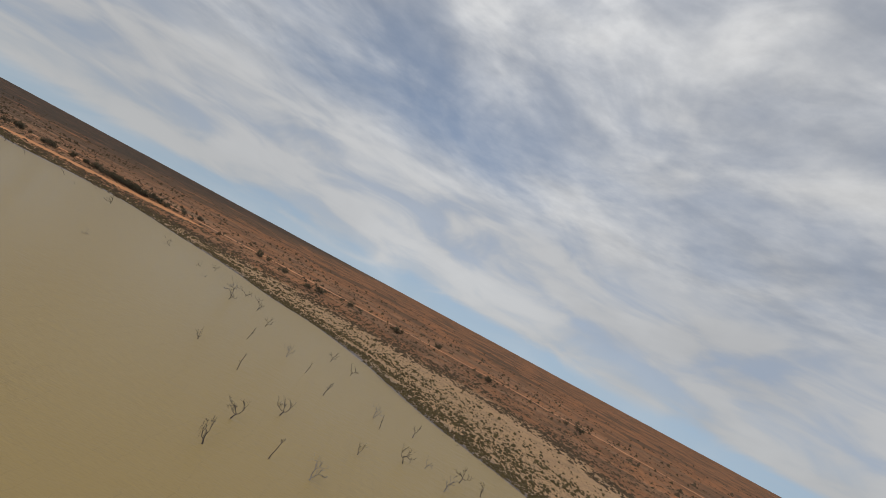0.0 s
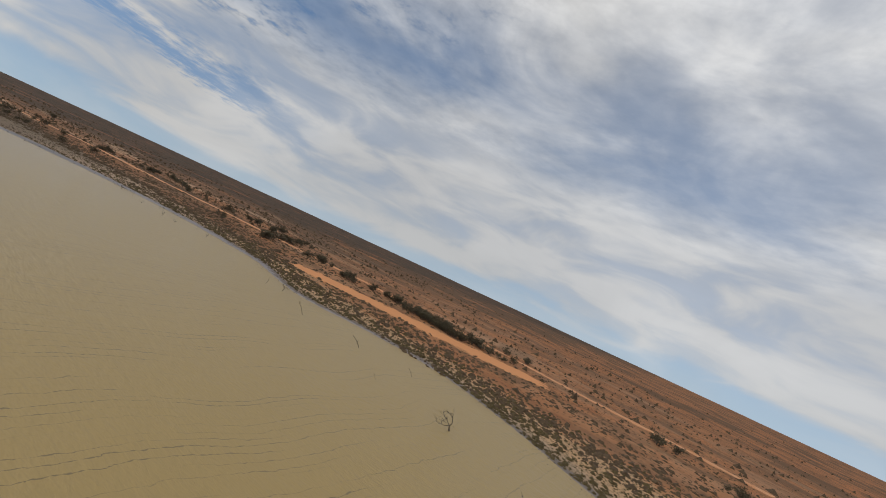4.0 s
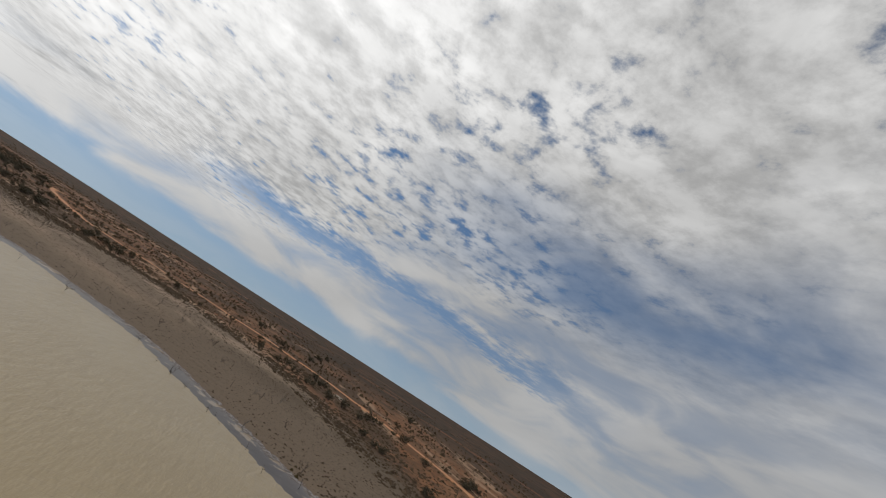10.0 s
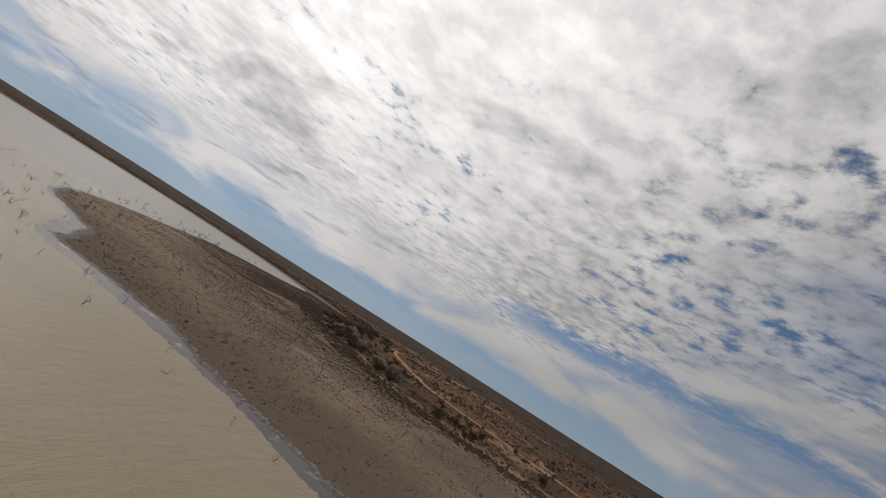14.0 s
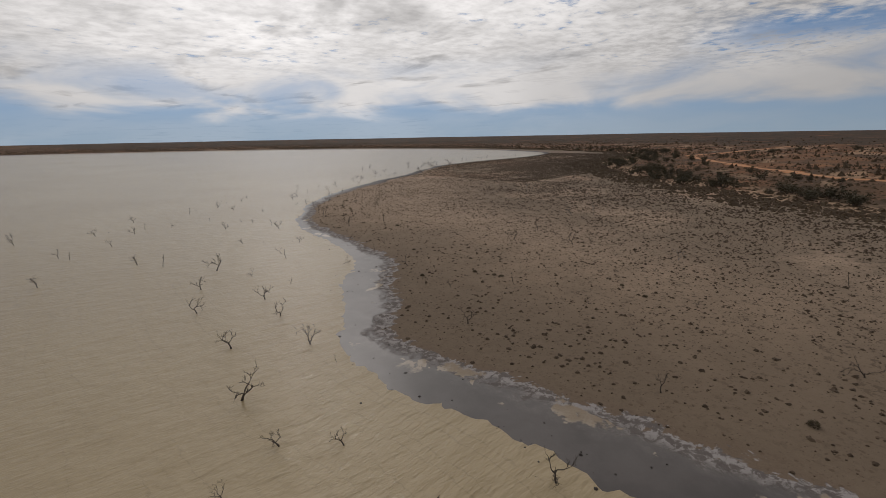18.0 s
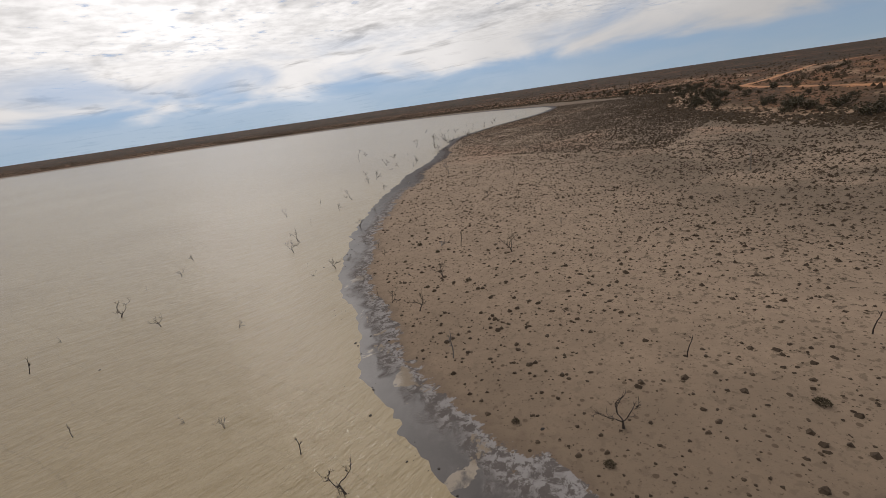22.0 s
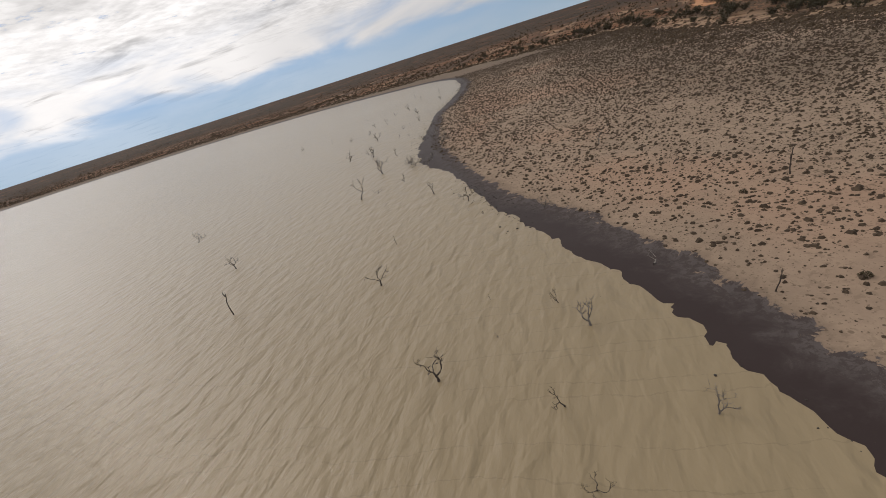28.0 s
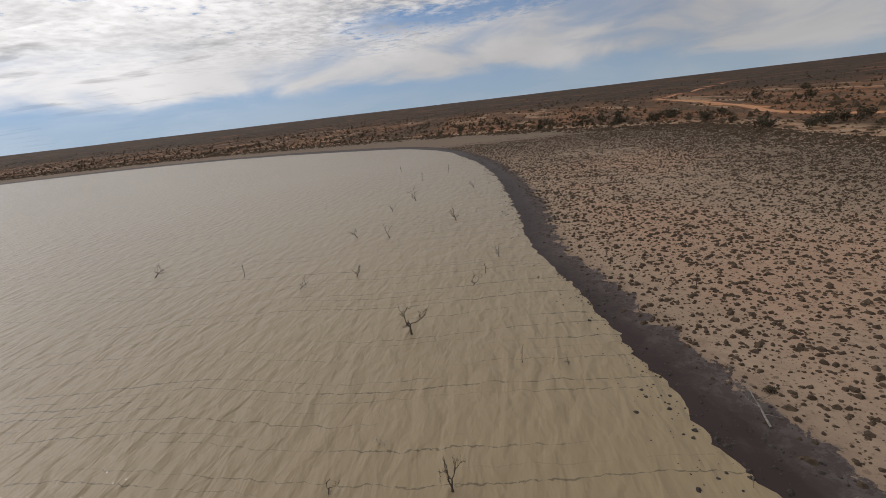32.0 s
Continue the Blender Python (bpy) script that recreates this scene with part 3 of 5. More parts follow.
def smooth(points, closed=False, step=1.5):
    """Catmull-Rom through the points, about one sample every step metres."""
    p = [np.array(q, float) for q in points]
    n, made = len(p), []
    for i in range(n if closed else n - 1):
        a, b = p[(i - 1) % n if closed else max(i - 1, 0)], p[i]
        c, d = p[(i + 1) % n], p[(i + 2) % n if closed else min(i + 2, n - 1)]
        k = max(2, int(np.hypot(*(c - b)[:2]) / step))
        for j in range(k):
            s = j / k
            made.append(0.5 * (2 * b + (c - a) * s + (2 * a - 5 * b + 4 * c - d) * s ** 2 + (3 * b - a - 3 * c + d) * s ** 3))
    if not closed:
        made.append(p[-1])
    return np.array(made)


class Line:
    """A smoothed line of the plan, for distances to it."""

    def __init__(self, samples, closed):
        self.p, self.closed = samples, closed
        self.tree = KDTree(len(samples))
        for i, q in enumerate(samples):
            self.tree.insert((q[0], q[1], 0), i)
        self.tree.balance()

    def near(self, xy):
        """Distance, index of the nearest sample, and whether the place lies to the left of the line."""
        find = self.tree.find
        k = np.fromiter((find((x, y, 0))[1] for x, y in xy.tolist()), int, len(xy))
        n, best, left = len(self.p), np.full(len(xy), 1e9), np.zeros(len(xy), bool)
        for i in (k - 1, k):
            i = i % n if self.closed else np.clip(i, 0, n - 2)
            a, b = self.p[i, :2], self.p[(i + 1) % n, :2]
            ab, w = b - a, xy - a
            f = np.clip((w * ab).sum(1) / (ab ** 2).sum(1), 0, 1)
            d = np.hypot(*(w - f[:, None] * ab).T)
            nearer = d < best
            best = np.where(nearer, d, best)
            left = np.where(nearer, ab[:, 0] * w[:, 1] - ab[:, 1] * w[:, 0] > 0, left)
        return best, k, left


LAKE = Line(smooth(SHORE_EAST + SHORE_POINT + SHORE_WEST + SHORE_FAR, True, 2.0), True)
FLAT = Line(smooth(FLAT_EDGE, True, 4.0), True)
ROAD = Line(smooth(TRACK, False, 3.0), False)
STRIP = Line(smooth(SAND_STRIP, False, 3.0), False)
NEAR_SHORE = Line(smooth(SHORE_EAST[2:] + SHORE_POINT + SHORE_WEST, False, 2.0), False)


def waves(xy, size, seed):
    """Smooth pseudo-random field, about -1 to 1, of the given feature size."""
    r, v = np.random.RandomState(seed), 0.0
    for k in range(9):
        ang, f = r.uniform(0, 6.283), r.uniform(0.6, 1.6) * 6.283 / size
        v = v + np.sin(f * (xy[:, 0] * math.cos(ang) + xy[:, 1] * math.sin(ang)) + r.uniform(0, 6.283) + 1.5 * np.sin(xy[:, 1] / size + k))
    return v / 4.2


def lie(xy):
    """Ground height, distance inland from the water's edge, mud width, distance beyond the flat."""
    d, k, wet = LAKE.near(xy)
    d, width = np.where(wet, -d, d), LAKE.p[k, 2]
    rag = 0.34 * waves(xy, 7, 1) + 0.30 * waves(xy, 2.6, 2) + 0.32 * waves(xy, 1.3, 3)
    d = d + rag * np.exp(-np.abs(d) / 14) * np.clip(width / 5, 0.4, 1)
    fl, _, within = FLAT.near(xy)
    fl = np.where(within, -fl, fl)
    land = np.clip(d, 0, None)
    z = np.where(d > 0, 0.035 * np.minimum(land, 4) + 0.25 * (1 - np.exp(-land / 30)), np.maximum(-0.8, 0.04 * d))
    z += np.where(d > 0, 0.05 * waves(xy, 6, 4) * np.clip((land - 3) / 10, 0, 1) + 0.3 * waves(xy, 60, 5) * np.clip((land - 40) / 100, 0, 1), 0)
    z += np.where(d > 0, (1.2 + 1.6 * waves(xy, 420, 6)) * np.clip((land - 350) / 900, 0, 1), 0)
    return z, d, width, fl


def mesh_of(name, verts, loops, sizes, mat, smooth_faces=True):
    me = bpy.data.meshes.new(name)
    verts, loops, sizes = np.asarray(verts, np.float32), np.asarray(loops, np.int32), np.asarray(sizes, np.int32)
    me.vertices.add(len(verts))
    me.vertices.foreach_set("co", verts.ravel())
    me.loops.add(len(loops))
    me.loops.foreach_set("vertex_index", loops)
    me.polygons.add(len(sizes))
    me.polygons.foreach_set("loop_start", np.concatenate(([0], np.cumsum(sizes)[:-1])).astype(np.int32))
    me.polygons.foreach_set("use_smooth", np.full(len(sizes), smooth_faces))
    me.update(calc_edges=True)
    me.validate()
    me.materials.append(mat)
    return me


def part(name, me, parent, label="", at=None):
    ob = new(name, me)
    ob.parent = parent
    if at is not None:
        ob.matrix_basis = at
    return tagged(ob, label)


# ---- ground: one sheet, finer towards the near shore ----
SIZE, X0, Y0, UNIT = 10240.0, -5470.0, -5270.0, 0.625
LEVELS = 14


def build_ground():
    cells, leaves = np.array([[0, 0]]), []
    for level in range(LEVELS + 1):
        s = SIZE / 2 ** level
        mid = np.array([X0, Y0]) + (cells + 0.5) * s
        d = NEAR_SHORE.near(mid)[0]
        want = np.maximum(UNIT, 0.085 * np.maximum(d - 0.75 * s - 9, 0))
        far = LAKE.near(mid)[0]
        want = np.minimum(want, np.maximum(10, 0.25 * np.maximum(far - s, 0)))
        split = (s > want) & (level < LEVELS)
        k = 2 ** (LEVELS - level)
        leaves += [(int(x) * k, int(y) * k, k) for x, y in cells[~split]]
        c = cells[split] * 2
        cells = np.concatenate([c, c + (1, 0), c + (0, 1), c + (1, 1)]) if len(c) else np.zeros((0, 2), int)
        if not len(cells):
            break
    ids = {}
    for x, y, k in leaves:
        for q in ((x, y), (x + k, y), (x + k, y + k), (x, y + k)):
            ids.setdefault(q, len(ids))

    def edge(a, b, found):
        """Corners of finer neighbours on the edge from a to b."""
        if abs(a[0] - b[0]) + abs(a[1] - b[1]) < 2:
            return
        c = ((a[0] + b[0]) // 2, (a[1] + b[1]) // 2)
        if c in ids:
            edge(a, c, found)
            found.append(ids[c])
            edge(c, b, found)

    loops, sizes = [], []
    for x, y, k in leaves:
        q, f = ((x, y), (x + k, y), (x + k, y + k), (x, y + k)), []
        for i in range(4):
            f.append(ids[q[i]])
            edge(q[i], q[(i + 1) % 4], f)
        loops += f
        sizes.append(len(f))
    xy = np.array(list(ids), float) * (SIZE / 2 ** LEVELS) + (X0, Y0)
    z, d, band, fl = lie(xy)
    me = mesh_of("ground", np.column_stack([xy, z]), loops, sizes, SOIL)
    bare = np.clip(1.15 - STRIP.near(xy)[0] / 13, 0, 1)
    bare = np.maximum(bare, np.clip(1.2 - ROAD.near(xy)[0] / 5.5, 0, 0.55))
    for key, v in (("shore", d), ("band", band), ("flat", fl), ("bare", bare)):
        me.attributes.new(key, "FLOAT", "POINT").data.foreach_set("value", v.astype(np.float32))
    return tagged(new("ground", me), "flat red and beige desert soil around a shallow lake", "ground", kind="structure")


build_ground()

# water: one sheet over the basin
wx, wy = np.meshgrid(np.linspace(-880, 760, 42), np.linspace(-1120, 230, 32))
wv = np.column_stack([wx.ravel(), wy.ravel(), np.zeros(wx.size)])
wl = [i for r in range(31) for c in range(41) for i in (r * 42 + c, r * 42 + c + 1, r * 42 + c + 43, r * 42 + c + 42)]
tagged(new("water", mesh_of("water", wv, wl, [4] * (31 * 41), WATER)), "shallow lake of silty tan water with small wind ripples", "lake water", kind="structure")

# dirt track
across = np.gradient(ROAD.p[:, :2], axis=0)
across = np.column_stack([-across[:, 1], across[:, 0]]) / np.linalg.norm(across, axis=1)[:, None]
offs = np.array([-2.3, -1.0, 0.0, 1.0, 2.3])
rv = []
for o in offs:
    q = ROAD.p[:, :2] + across * (o * (1 + 0.25 * waves(ROAD.p[:, :2], 30, 20)))[:, None]
    rv.append(np.column_stack([q, lie(q)[0] + (0.12 if abs(o) < 2 else 0.03)]))
rv, nr = np.concatenate(rv), len(ROAD.p)
rl = [i for s in range(4) for k in range(nr - 1) for i in (s * nr + k + 1, s * nr + k, (s + 1) * nr + k, (s + 1) * nr + k + 1)]
tagged(new("road", mesh_of("road", rv, rl, [4] * (4 * (nr - 1)), DIRT)), "narrow red dirt track winding through the scrub", "dirt track", kind="structure")


# ---- low plants, too many to count ----
def dome(seed):
    """A plainer cushion for the farther plants."""
    r = random.Random(seed)
    v = [(0.5 * math.cos(1.047 * i) * r.uniform(0.7, 1.2), 0.5 * math.sin(1.047 * i) * r.uniform(0.7, 1.2), 0.0) for i in range(6)]
    v += [(0.3 * math.cos(2.094 * i + 0.5) * r.uniform(0.7, 1.2), 0.3 * math.sin(2.094 * i + 0.5) * r.uniform(0.7, 1.2), r.uniform(0.25, 0.45)) for i in range(3)]
    return np.array(v), np.array([(0, 1, 6), (1, 2, 7), (2, 3, 7), (3, 4, 7), (4, 5, 8), (5, 0, 8), (6, 1, 7), (7, 4, 8), (8, 0, 6), (6, 7, 8)])


def mound(seed):
    """The plainest cushion, for plants that stay far off."""
    r = random.Random(seed)
    v = [(0.5 * math.cos(1.257 * i) * r.uniform(0.7, 1.2), 0.5 * math.sin(1.257 * i) * r.uniform(0.7, 1.2), 0.0) for i in range(5)]
    v += [(-0.24, r.uniform(-0.12, 0.12), r.uniform(0.26, 0.4)), (0.24, r.uniform(-0.12, 0.12), r.uniform(0.26, 0.4))]
    return np.array(v), np.array([(0, 1, 6), (1, 5, 6), (1, 2, 5), (2, 3, 5), (3, 4, 5), (4, 6, 5), (4, 0, 6)])


def speck(seed):
    """A lopsided hummock of four faces, for plants a few hundred metres off."""
    r = random.Random(seed)
    v = [(0.5 * math.cos(1.571 * i + 0.3) * r.uniform(0.7, 1.25), 0.5 * math.sin(1.571 * i + 0.3) * r.uniform(0.7, 1.25), 0.0) for i in range(4)]
    v.append((r.uniform(-0.2, 0.2), r.uniform(-0.2, 0.2), r.uniform(0.32, 0.5)))
    return np.array(v), np.array([(0, 1, 4), (1, 2, 4), (2, 3, 4), (3, 0, 4)])


SPECKS = [speck(s) for s in range(80, 86)]
MOUNDS = [mound(s) for s in range(60, 66)]
DOMES = [dome(s) for s in range(40, 46)]


def scatter(name, xy, size, tall, mat, label, category, seed, sink=0.02, forms=DOMES, floor=-9.0):
    r = np.random.RandomState(seed)
    z = np.maximum(lie(xy)[0], floor)
    vs, fs, base = [], [], 0
    kind = r.randint(0, len(forms), len(xy))
    for k, (tv, tf) in enumerate(forms):
        sel = np.where(kind == k)[0]
        if not len(sel):
            continue
        a, s = r.uniform(0, 6.283, len(sel)), size[sel]
        ca, sa = np.cos(a)[:, None], np.sin(a)[:, None]
        st = r.uniform(0.75, 1.3, len(sel))[:, None]
        x = (tv[None, :, 0] * st * ca - tv[None, :, 1] * sa) * s[:, None] + xy[sel, 0, None]
        y = (tv[None, :, 0] * st * sa + tv[None, :, 1] * ca) * s[:, None] + xy[sel, 1, None]
        h = tv[None, :, 2] * (s * tall * r.uniform(0.7, 1.3, len(sel)))[:, None] + z[sel, None] - sink
        vs.append(np.stack([x, y, h], 2).reshape(-1, 3))
        fs.append((tf[None] + (base + np.arange(len(sel)) * len(tv))[:, None, None]).reshape(-1))
        base += len(sel) * len(tv)
    loops = np.concatenate(fs)
    me = mesh_of(name, np.concatenate(vs), loops, np.full(len(loops) // 3, 3), mat, False)
    return tagged(new(name, me), label, category, kind="stuff")


def spread(n, line, reach, seed, power=1.0):
    """Places strewn on both sides of a line, out to reach."""
    r = np.random.RandomState(seed)
    k = r.randint(0, len(line), n)
    return line[k, :2] + np.column_stack([r.normal(size=n), r.normal(size=n)]) * (reach * r.uniform(0, 1, n) ** power)[:, None]


def uniform(n, x0, x1, y0, y1, seed):
    r = np.random.RandomState(seed)
    return np.column_stack([r.uniform(x0, x1, n), r.uniform(y0, y1, n)])


rnd = np.random.RandomState(11)
# dry saltbush on the flat of the point, in loose drifts that close up inland
xy = np.concatenate([uniform(16000, -350, -225, 150, 228, 46), uniform(70000, -530, -385, -165, 60, 43), uniform(270000, -780, -290, -235, 225, 12), uniform(215000, -770, -520, -230, -80, 32)])
z, d, band, fl = lie(xy)
drift = 0.5 * waves(xy, 34, 44) + 0.35 * waves(xy, 13, 13) + 0.25 * waves(xy, 5, 14)
west = np.clip((-560 - xy[:, 0]) / 40, 0, 1)
inner = np.interp(xy[:, 0], (-620, -585, -560, -480, -440, -400), (2, 5, 14, 20, 29, 34))
closed = np.clip((d - inner + np.minimum(12, 0.5 * inner) * waves(xy, 45, 47)) / 14, 0, 1)
dens = 0.58 + 0.22 * west + 0.35 * drift + closed * (0.42 + 0.65 * drift)
dens *= np.clip((d - band * np.where(xy[:, 0] < -560, 0.55, 0.95)) / 4, 0, 1) ** 0.7
ok = (d > 0.5 * band) & (fl < 4) & (d < 115) & (rnd.uniform(0, 1, len(xy)) < dens)
xy, d = xy[ok], d[ok]
s = np.clip(rnd.gamma(2.2, 0.15, len(xy)), 0.10, 0.95) * np.interp(xy[:, 0], (-540, -500, -440, -415, -370, -340), (0.74, 0.68, 0.60, 0.58, 0.64, 0.9))
near, far = d < 12, d > 24
between = ~near & ~far
scatter("saltbush_clumps", xy[near], s[near], 0.8, SALTBUSH, "small dry brown saltbush clumps dotted over the sand", "low shrubs", 15, forms=DOMES)
scatter("saltbush_drifts", xy[between], s[between] * 1.05, 0.85, SALTBUSH, "drifts of dry brown saltbush on pale sand", "low shrubs", 30, forms=MOUNDS)
scatter("saltbush_carpet", xy[far], s[far] * (1.0 + np.clip(d[far] - 34, 0, 60) / 130), 0.9, SALTBUSH, "carpet of dry brown saltbush on the inner flat", "low shrubs", 35, forms=SPECKS)

# olive samphire in a belt along the eastern bank
xy = np.concatenate([spread(50000, smooth(SHORE_EAST[1:24], False, 2.0), 45, 36, 0.8), spread(34000, smooth(SHORE_EAST[1:9], False, 2.0), 42, 45, 0.8), spread(44000, smooth(SHORE_EAST[2:], False, 2.0), 18, 16, 0.75)])
z, d, band, fl = lie(xy)
ok = (d > np.where(xy[:, 0] < -140, 0.85, 0.3) * band) & (d < 75) & (fl < 12) & (STRIP.near(xy)[0] > 8) & (rnd.uniform(0, 1, len(xy)) < 0.36 + 0.3 * waves(xy, 16, 18))
xy = xy[ok]
s = np.clip(rnd.gamma(3.0, 0.20, len(xy)), 0.22, 1.4)
close = d[ok] < 3
scatter("samphire_clumps", xy[close], s[close], 0.8, SAMPHIRE, "olive and brown samphire clumps along the bank", "low shrubs", 19, forms=DOMES)
scatter("samphire_belt", xy[~close], s[~close], 1.0, SAMPHIRE, "belt of olive samphire between the bank and the red sand", "low shrubs", 39, forms=MOUNDS)

# bluebush scrub on the red soil
xy = np.concatenate([spread(42000, FLAT.p[:len(FLAT.p) * 3 // 5], 50, 20, 0.8), spread(42000, FLAT.p[:len(FLAT.p) * 3 // 5], 150, 21, 0.9)])
xy = np.concatenate([xy, spread(56000, FLAT.p[:len(FLAT.p) // 4], 65, 33, 0.8), spread(26000, FLAT.p[len(FLAT.p) // 5:len(FLAT.p) // 2], 9, 34, 0.9)])
z, d, band, fl = lie(xy)
lane = ROAD.near(xy)[0]
ok = (fl > -14) & (fl < 330) & (lane > 3.5) & (STRIP.near(xy)[0] > 8) & (rnd.uniform(0, 1, len(xy)) < 0.56 + 0.4 * waves(xy, 34, 22) + 0.25 * waves(xy, 12, 23))
xy = xy[ok]
s = np.clip(rnd.gamma(3.0, 0.30, len(xy)), 0.4, 2.3)
scatter("bluebush_scrub", xy, s, 0.75, SCRUB, "low dark bluebush scrub on red sandy soil", "scrub", 24, forms=MOUNDS)

# far scrub, thinning to the horizon
xy = np.concatenate([spread(190000, FLAT.p, 460, 25, 0.75), spread(14000, FLAT.p[len(FLAT.p) // 2:], 60, 31, 0.8)])
z, d, band, fl = lie(xy)
ok = ((fl > 60) | ((fl > 8) & (xy[:, 0] < -760))) & (rnd.uniform(0, 1, len(xy)) < np.interp(xy[:, 0], (-380, -250), (1.0, 0.5))) & (ROAD.near(xy)[0] > 5) & (rnd.uniform(0, 1, len(xy)) < 0.62 + 0.5 * waves(xy, 130, 37) + 0.3 * waves(xy, 40, 38))
xy = xy[ok]
s = np.clip(rnd.gamma(2.6, 0.48, len(xy)), 0.5, 3.6)
scatter("distant_scrub", xy, s, 1.4, SCRUB, "distant dark scrub thinning towards the horizon", "scrub", 26, forms=SPECKS)

# clods and stubs in the shallows and on the mud
xy = np.concatenate([spread(5200, NEAR_SHORE.p, 5, 27, 1.0), spread(5000, smooth(SHORE_EAST[2:], False, 2.0), 4, 41, 1.0), spread(9000, smooth(SHORE_WEST[12:], False, 2.0), 5, 48, 0.9)])
z, d, band, fl = lie(xy)
ok = (d > -3) & (d < band) & (rnd.uniform(0, 1, len(xy)) < 0.45 + 0.5 * waves(xy, 20, 28))
xy = xy[ok]
xy = np.concatenate([xy, uniform(70, -450, -368, -115, -15, 42)])
s = np.clip(rnd.gamma(2.2, 0.055, len(xy)), 0.05, 0.4)
wet = lie(xy)[0] < 0
scatter("mud_clods", np.concatenate([xy[wet], xy[~wet]]), np.concatenate([s[wet], s[~wet]]), 0.7, CLOD,
        "dark mud clods and plant stubs at the water's edge", "mud clods", 29, sink=0.0, floor=-0.02, forms=DOMES)


# ---- dead trees ----
def tube(path, radii, sides):
    """Verts and quads of a tapered bent limb."""
    v, f = [], []
    for i, (p, rad) in enumerate(zip(path, radii)):
        t = (path[min(i + 1, len(path) - 1)] - path[max(i - 1, 0)]).normalized()
        a = t.orthogonal().normalized()
        b = t.cross(a)
        for k in range(sides):
            w = 6.2832 * k / sides
            v.append(p + (a * math.cos(w) + b * math.sin(w)) * rad)
    for i in range(len(path) - 1):
        for k in range(sides):
            f.append((i * sides + k, i * sides + (k + 1) % sides, (i + 1) * sides + (k + 1) % sides, (i + 1) * sides + k))
    f.append(tuple(range((len(path) - 1) * sides, len(path) * sides)))
    return v, f


def limb(r, start, way, length, rad, bend, n=6, rise=0.15):
    path, radii, p, w = [start.copy()], [rad], start.copy(), way.normalized()
    for i in range(n):
        w = (w + Vector((r.uniform(-bend, bend), r.uniform(-bend, bend), r.uniform(-bend, bend) + rise))).normalized()
        p = p + w * (length / n)
        path.append(p.copy())
        radii.append(rad * (1 - 0.8 * (i + 1) / n))
    return path, radii


def limb_mesh(name, tubes, mat):
    v, f = [], []
    for path, radii in tubes:
        a, b = tube(path, radii, 6 if radii[0] > 0.02 else 4 if radii[0] > 0.008 else 3)
        f += [tuple(i + len(v) for i in q) for q in b]
        v += a
    return mesh_of(name, [tuple(q) for q in v], [i for q in f for i in q], [len(q) for q in f], mat)


def twigs(r, path, radii, length, depth=2):
    """Side twigs along a limb, with twigs of their own."""
    made = []
    for i in range(2, len(path)):
        for _ in range(2 if r.random() < 0.35 else 1):
            if r.random() < 0.72:
                w = (path[i] - path[i - 1]).normalized() + Vector((r.uniform(-1, 1), r.uniform(-1, 1), r.uniform(-0.3, 0.9)))
                q = limb(r, path[i], w, length * r.uniform(0.5, 1.1), radii[i] * 0.7 + 0.004, 0.4, 4 if depth > 1 else 3)
                made.append(q)
                if depth > 1:
                    made += twigs(r, q[0], q[1], length * 0.5, depth - 1)
    return made


def gnarled(r, start, way, length, rad, depth):
    """A crooked limb that forks again and again, its kinks sharp and its tips turned up."""
    path, radii, p, w, n = [start.copy()], [rad], start.copy(), way.normalized(), 5
    for i in range(n):
        kink = 0.62 if i % 2 else 0.38
        w = (w + Vector((r.uniform(-kink, kink), r.uniform(-kink, kink), r.uniform(-kink, kink) + 0.07))).normalized()
        p = p + w * (length / n) * r.uniform(0.8, 1.2)
        path.append(p.copy())
        radii.append(rad * (1 - (0.40 if depth else 0.75) * (i + 1) / n) + 0.001)
    made = [(path, radii)]
    if depth:
        side = w.orthogonal().normalized()
        side.rotate(Matrix.Rotation(r.uniform(0, 6.283), 3, w))
        for sign in (1, -1):
            made += gnarled(r, path[-1], w + side * sign * r.uniform(0.35, 0.95), length * r.uniform(0.5, 0.85), radii[-1] * r.uniform(0.6, 0.85), depth - 1)
        if r.random() < 0.75:
            i = r.randrange(2, 5)
            made += gnarled(r, path[i], w + Vector((r.uniform(-1, 1), r.uniform(-1, 1), r.uniform(-0.2, 0.8))), length * r.uniform(0.35, 0.6), radii[i] * 0.55, depth - 1)
    return made


# trunk's share of the height, main limbs, their spread, forks, widest reach
HABITS = {"forked": (0.24, 3, 1.15, 2, 0.75), "upright": (0.22, 3, 0.75, 2, 0.55), "leaning": (0.28, 2, 0.85, 2, 0.55),
          "low": (0.12, 3, 2.20, 2, 1.00), "stick": (0.70, 2, 0.70, 1, 0.24), "grey": (0.16, 4, 1.10, 3, 0.80)}


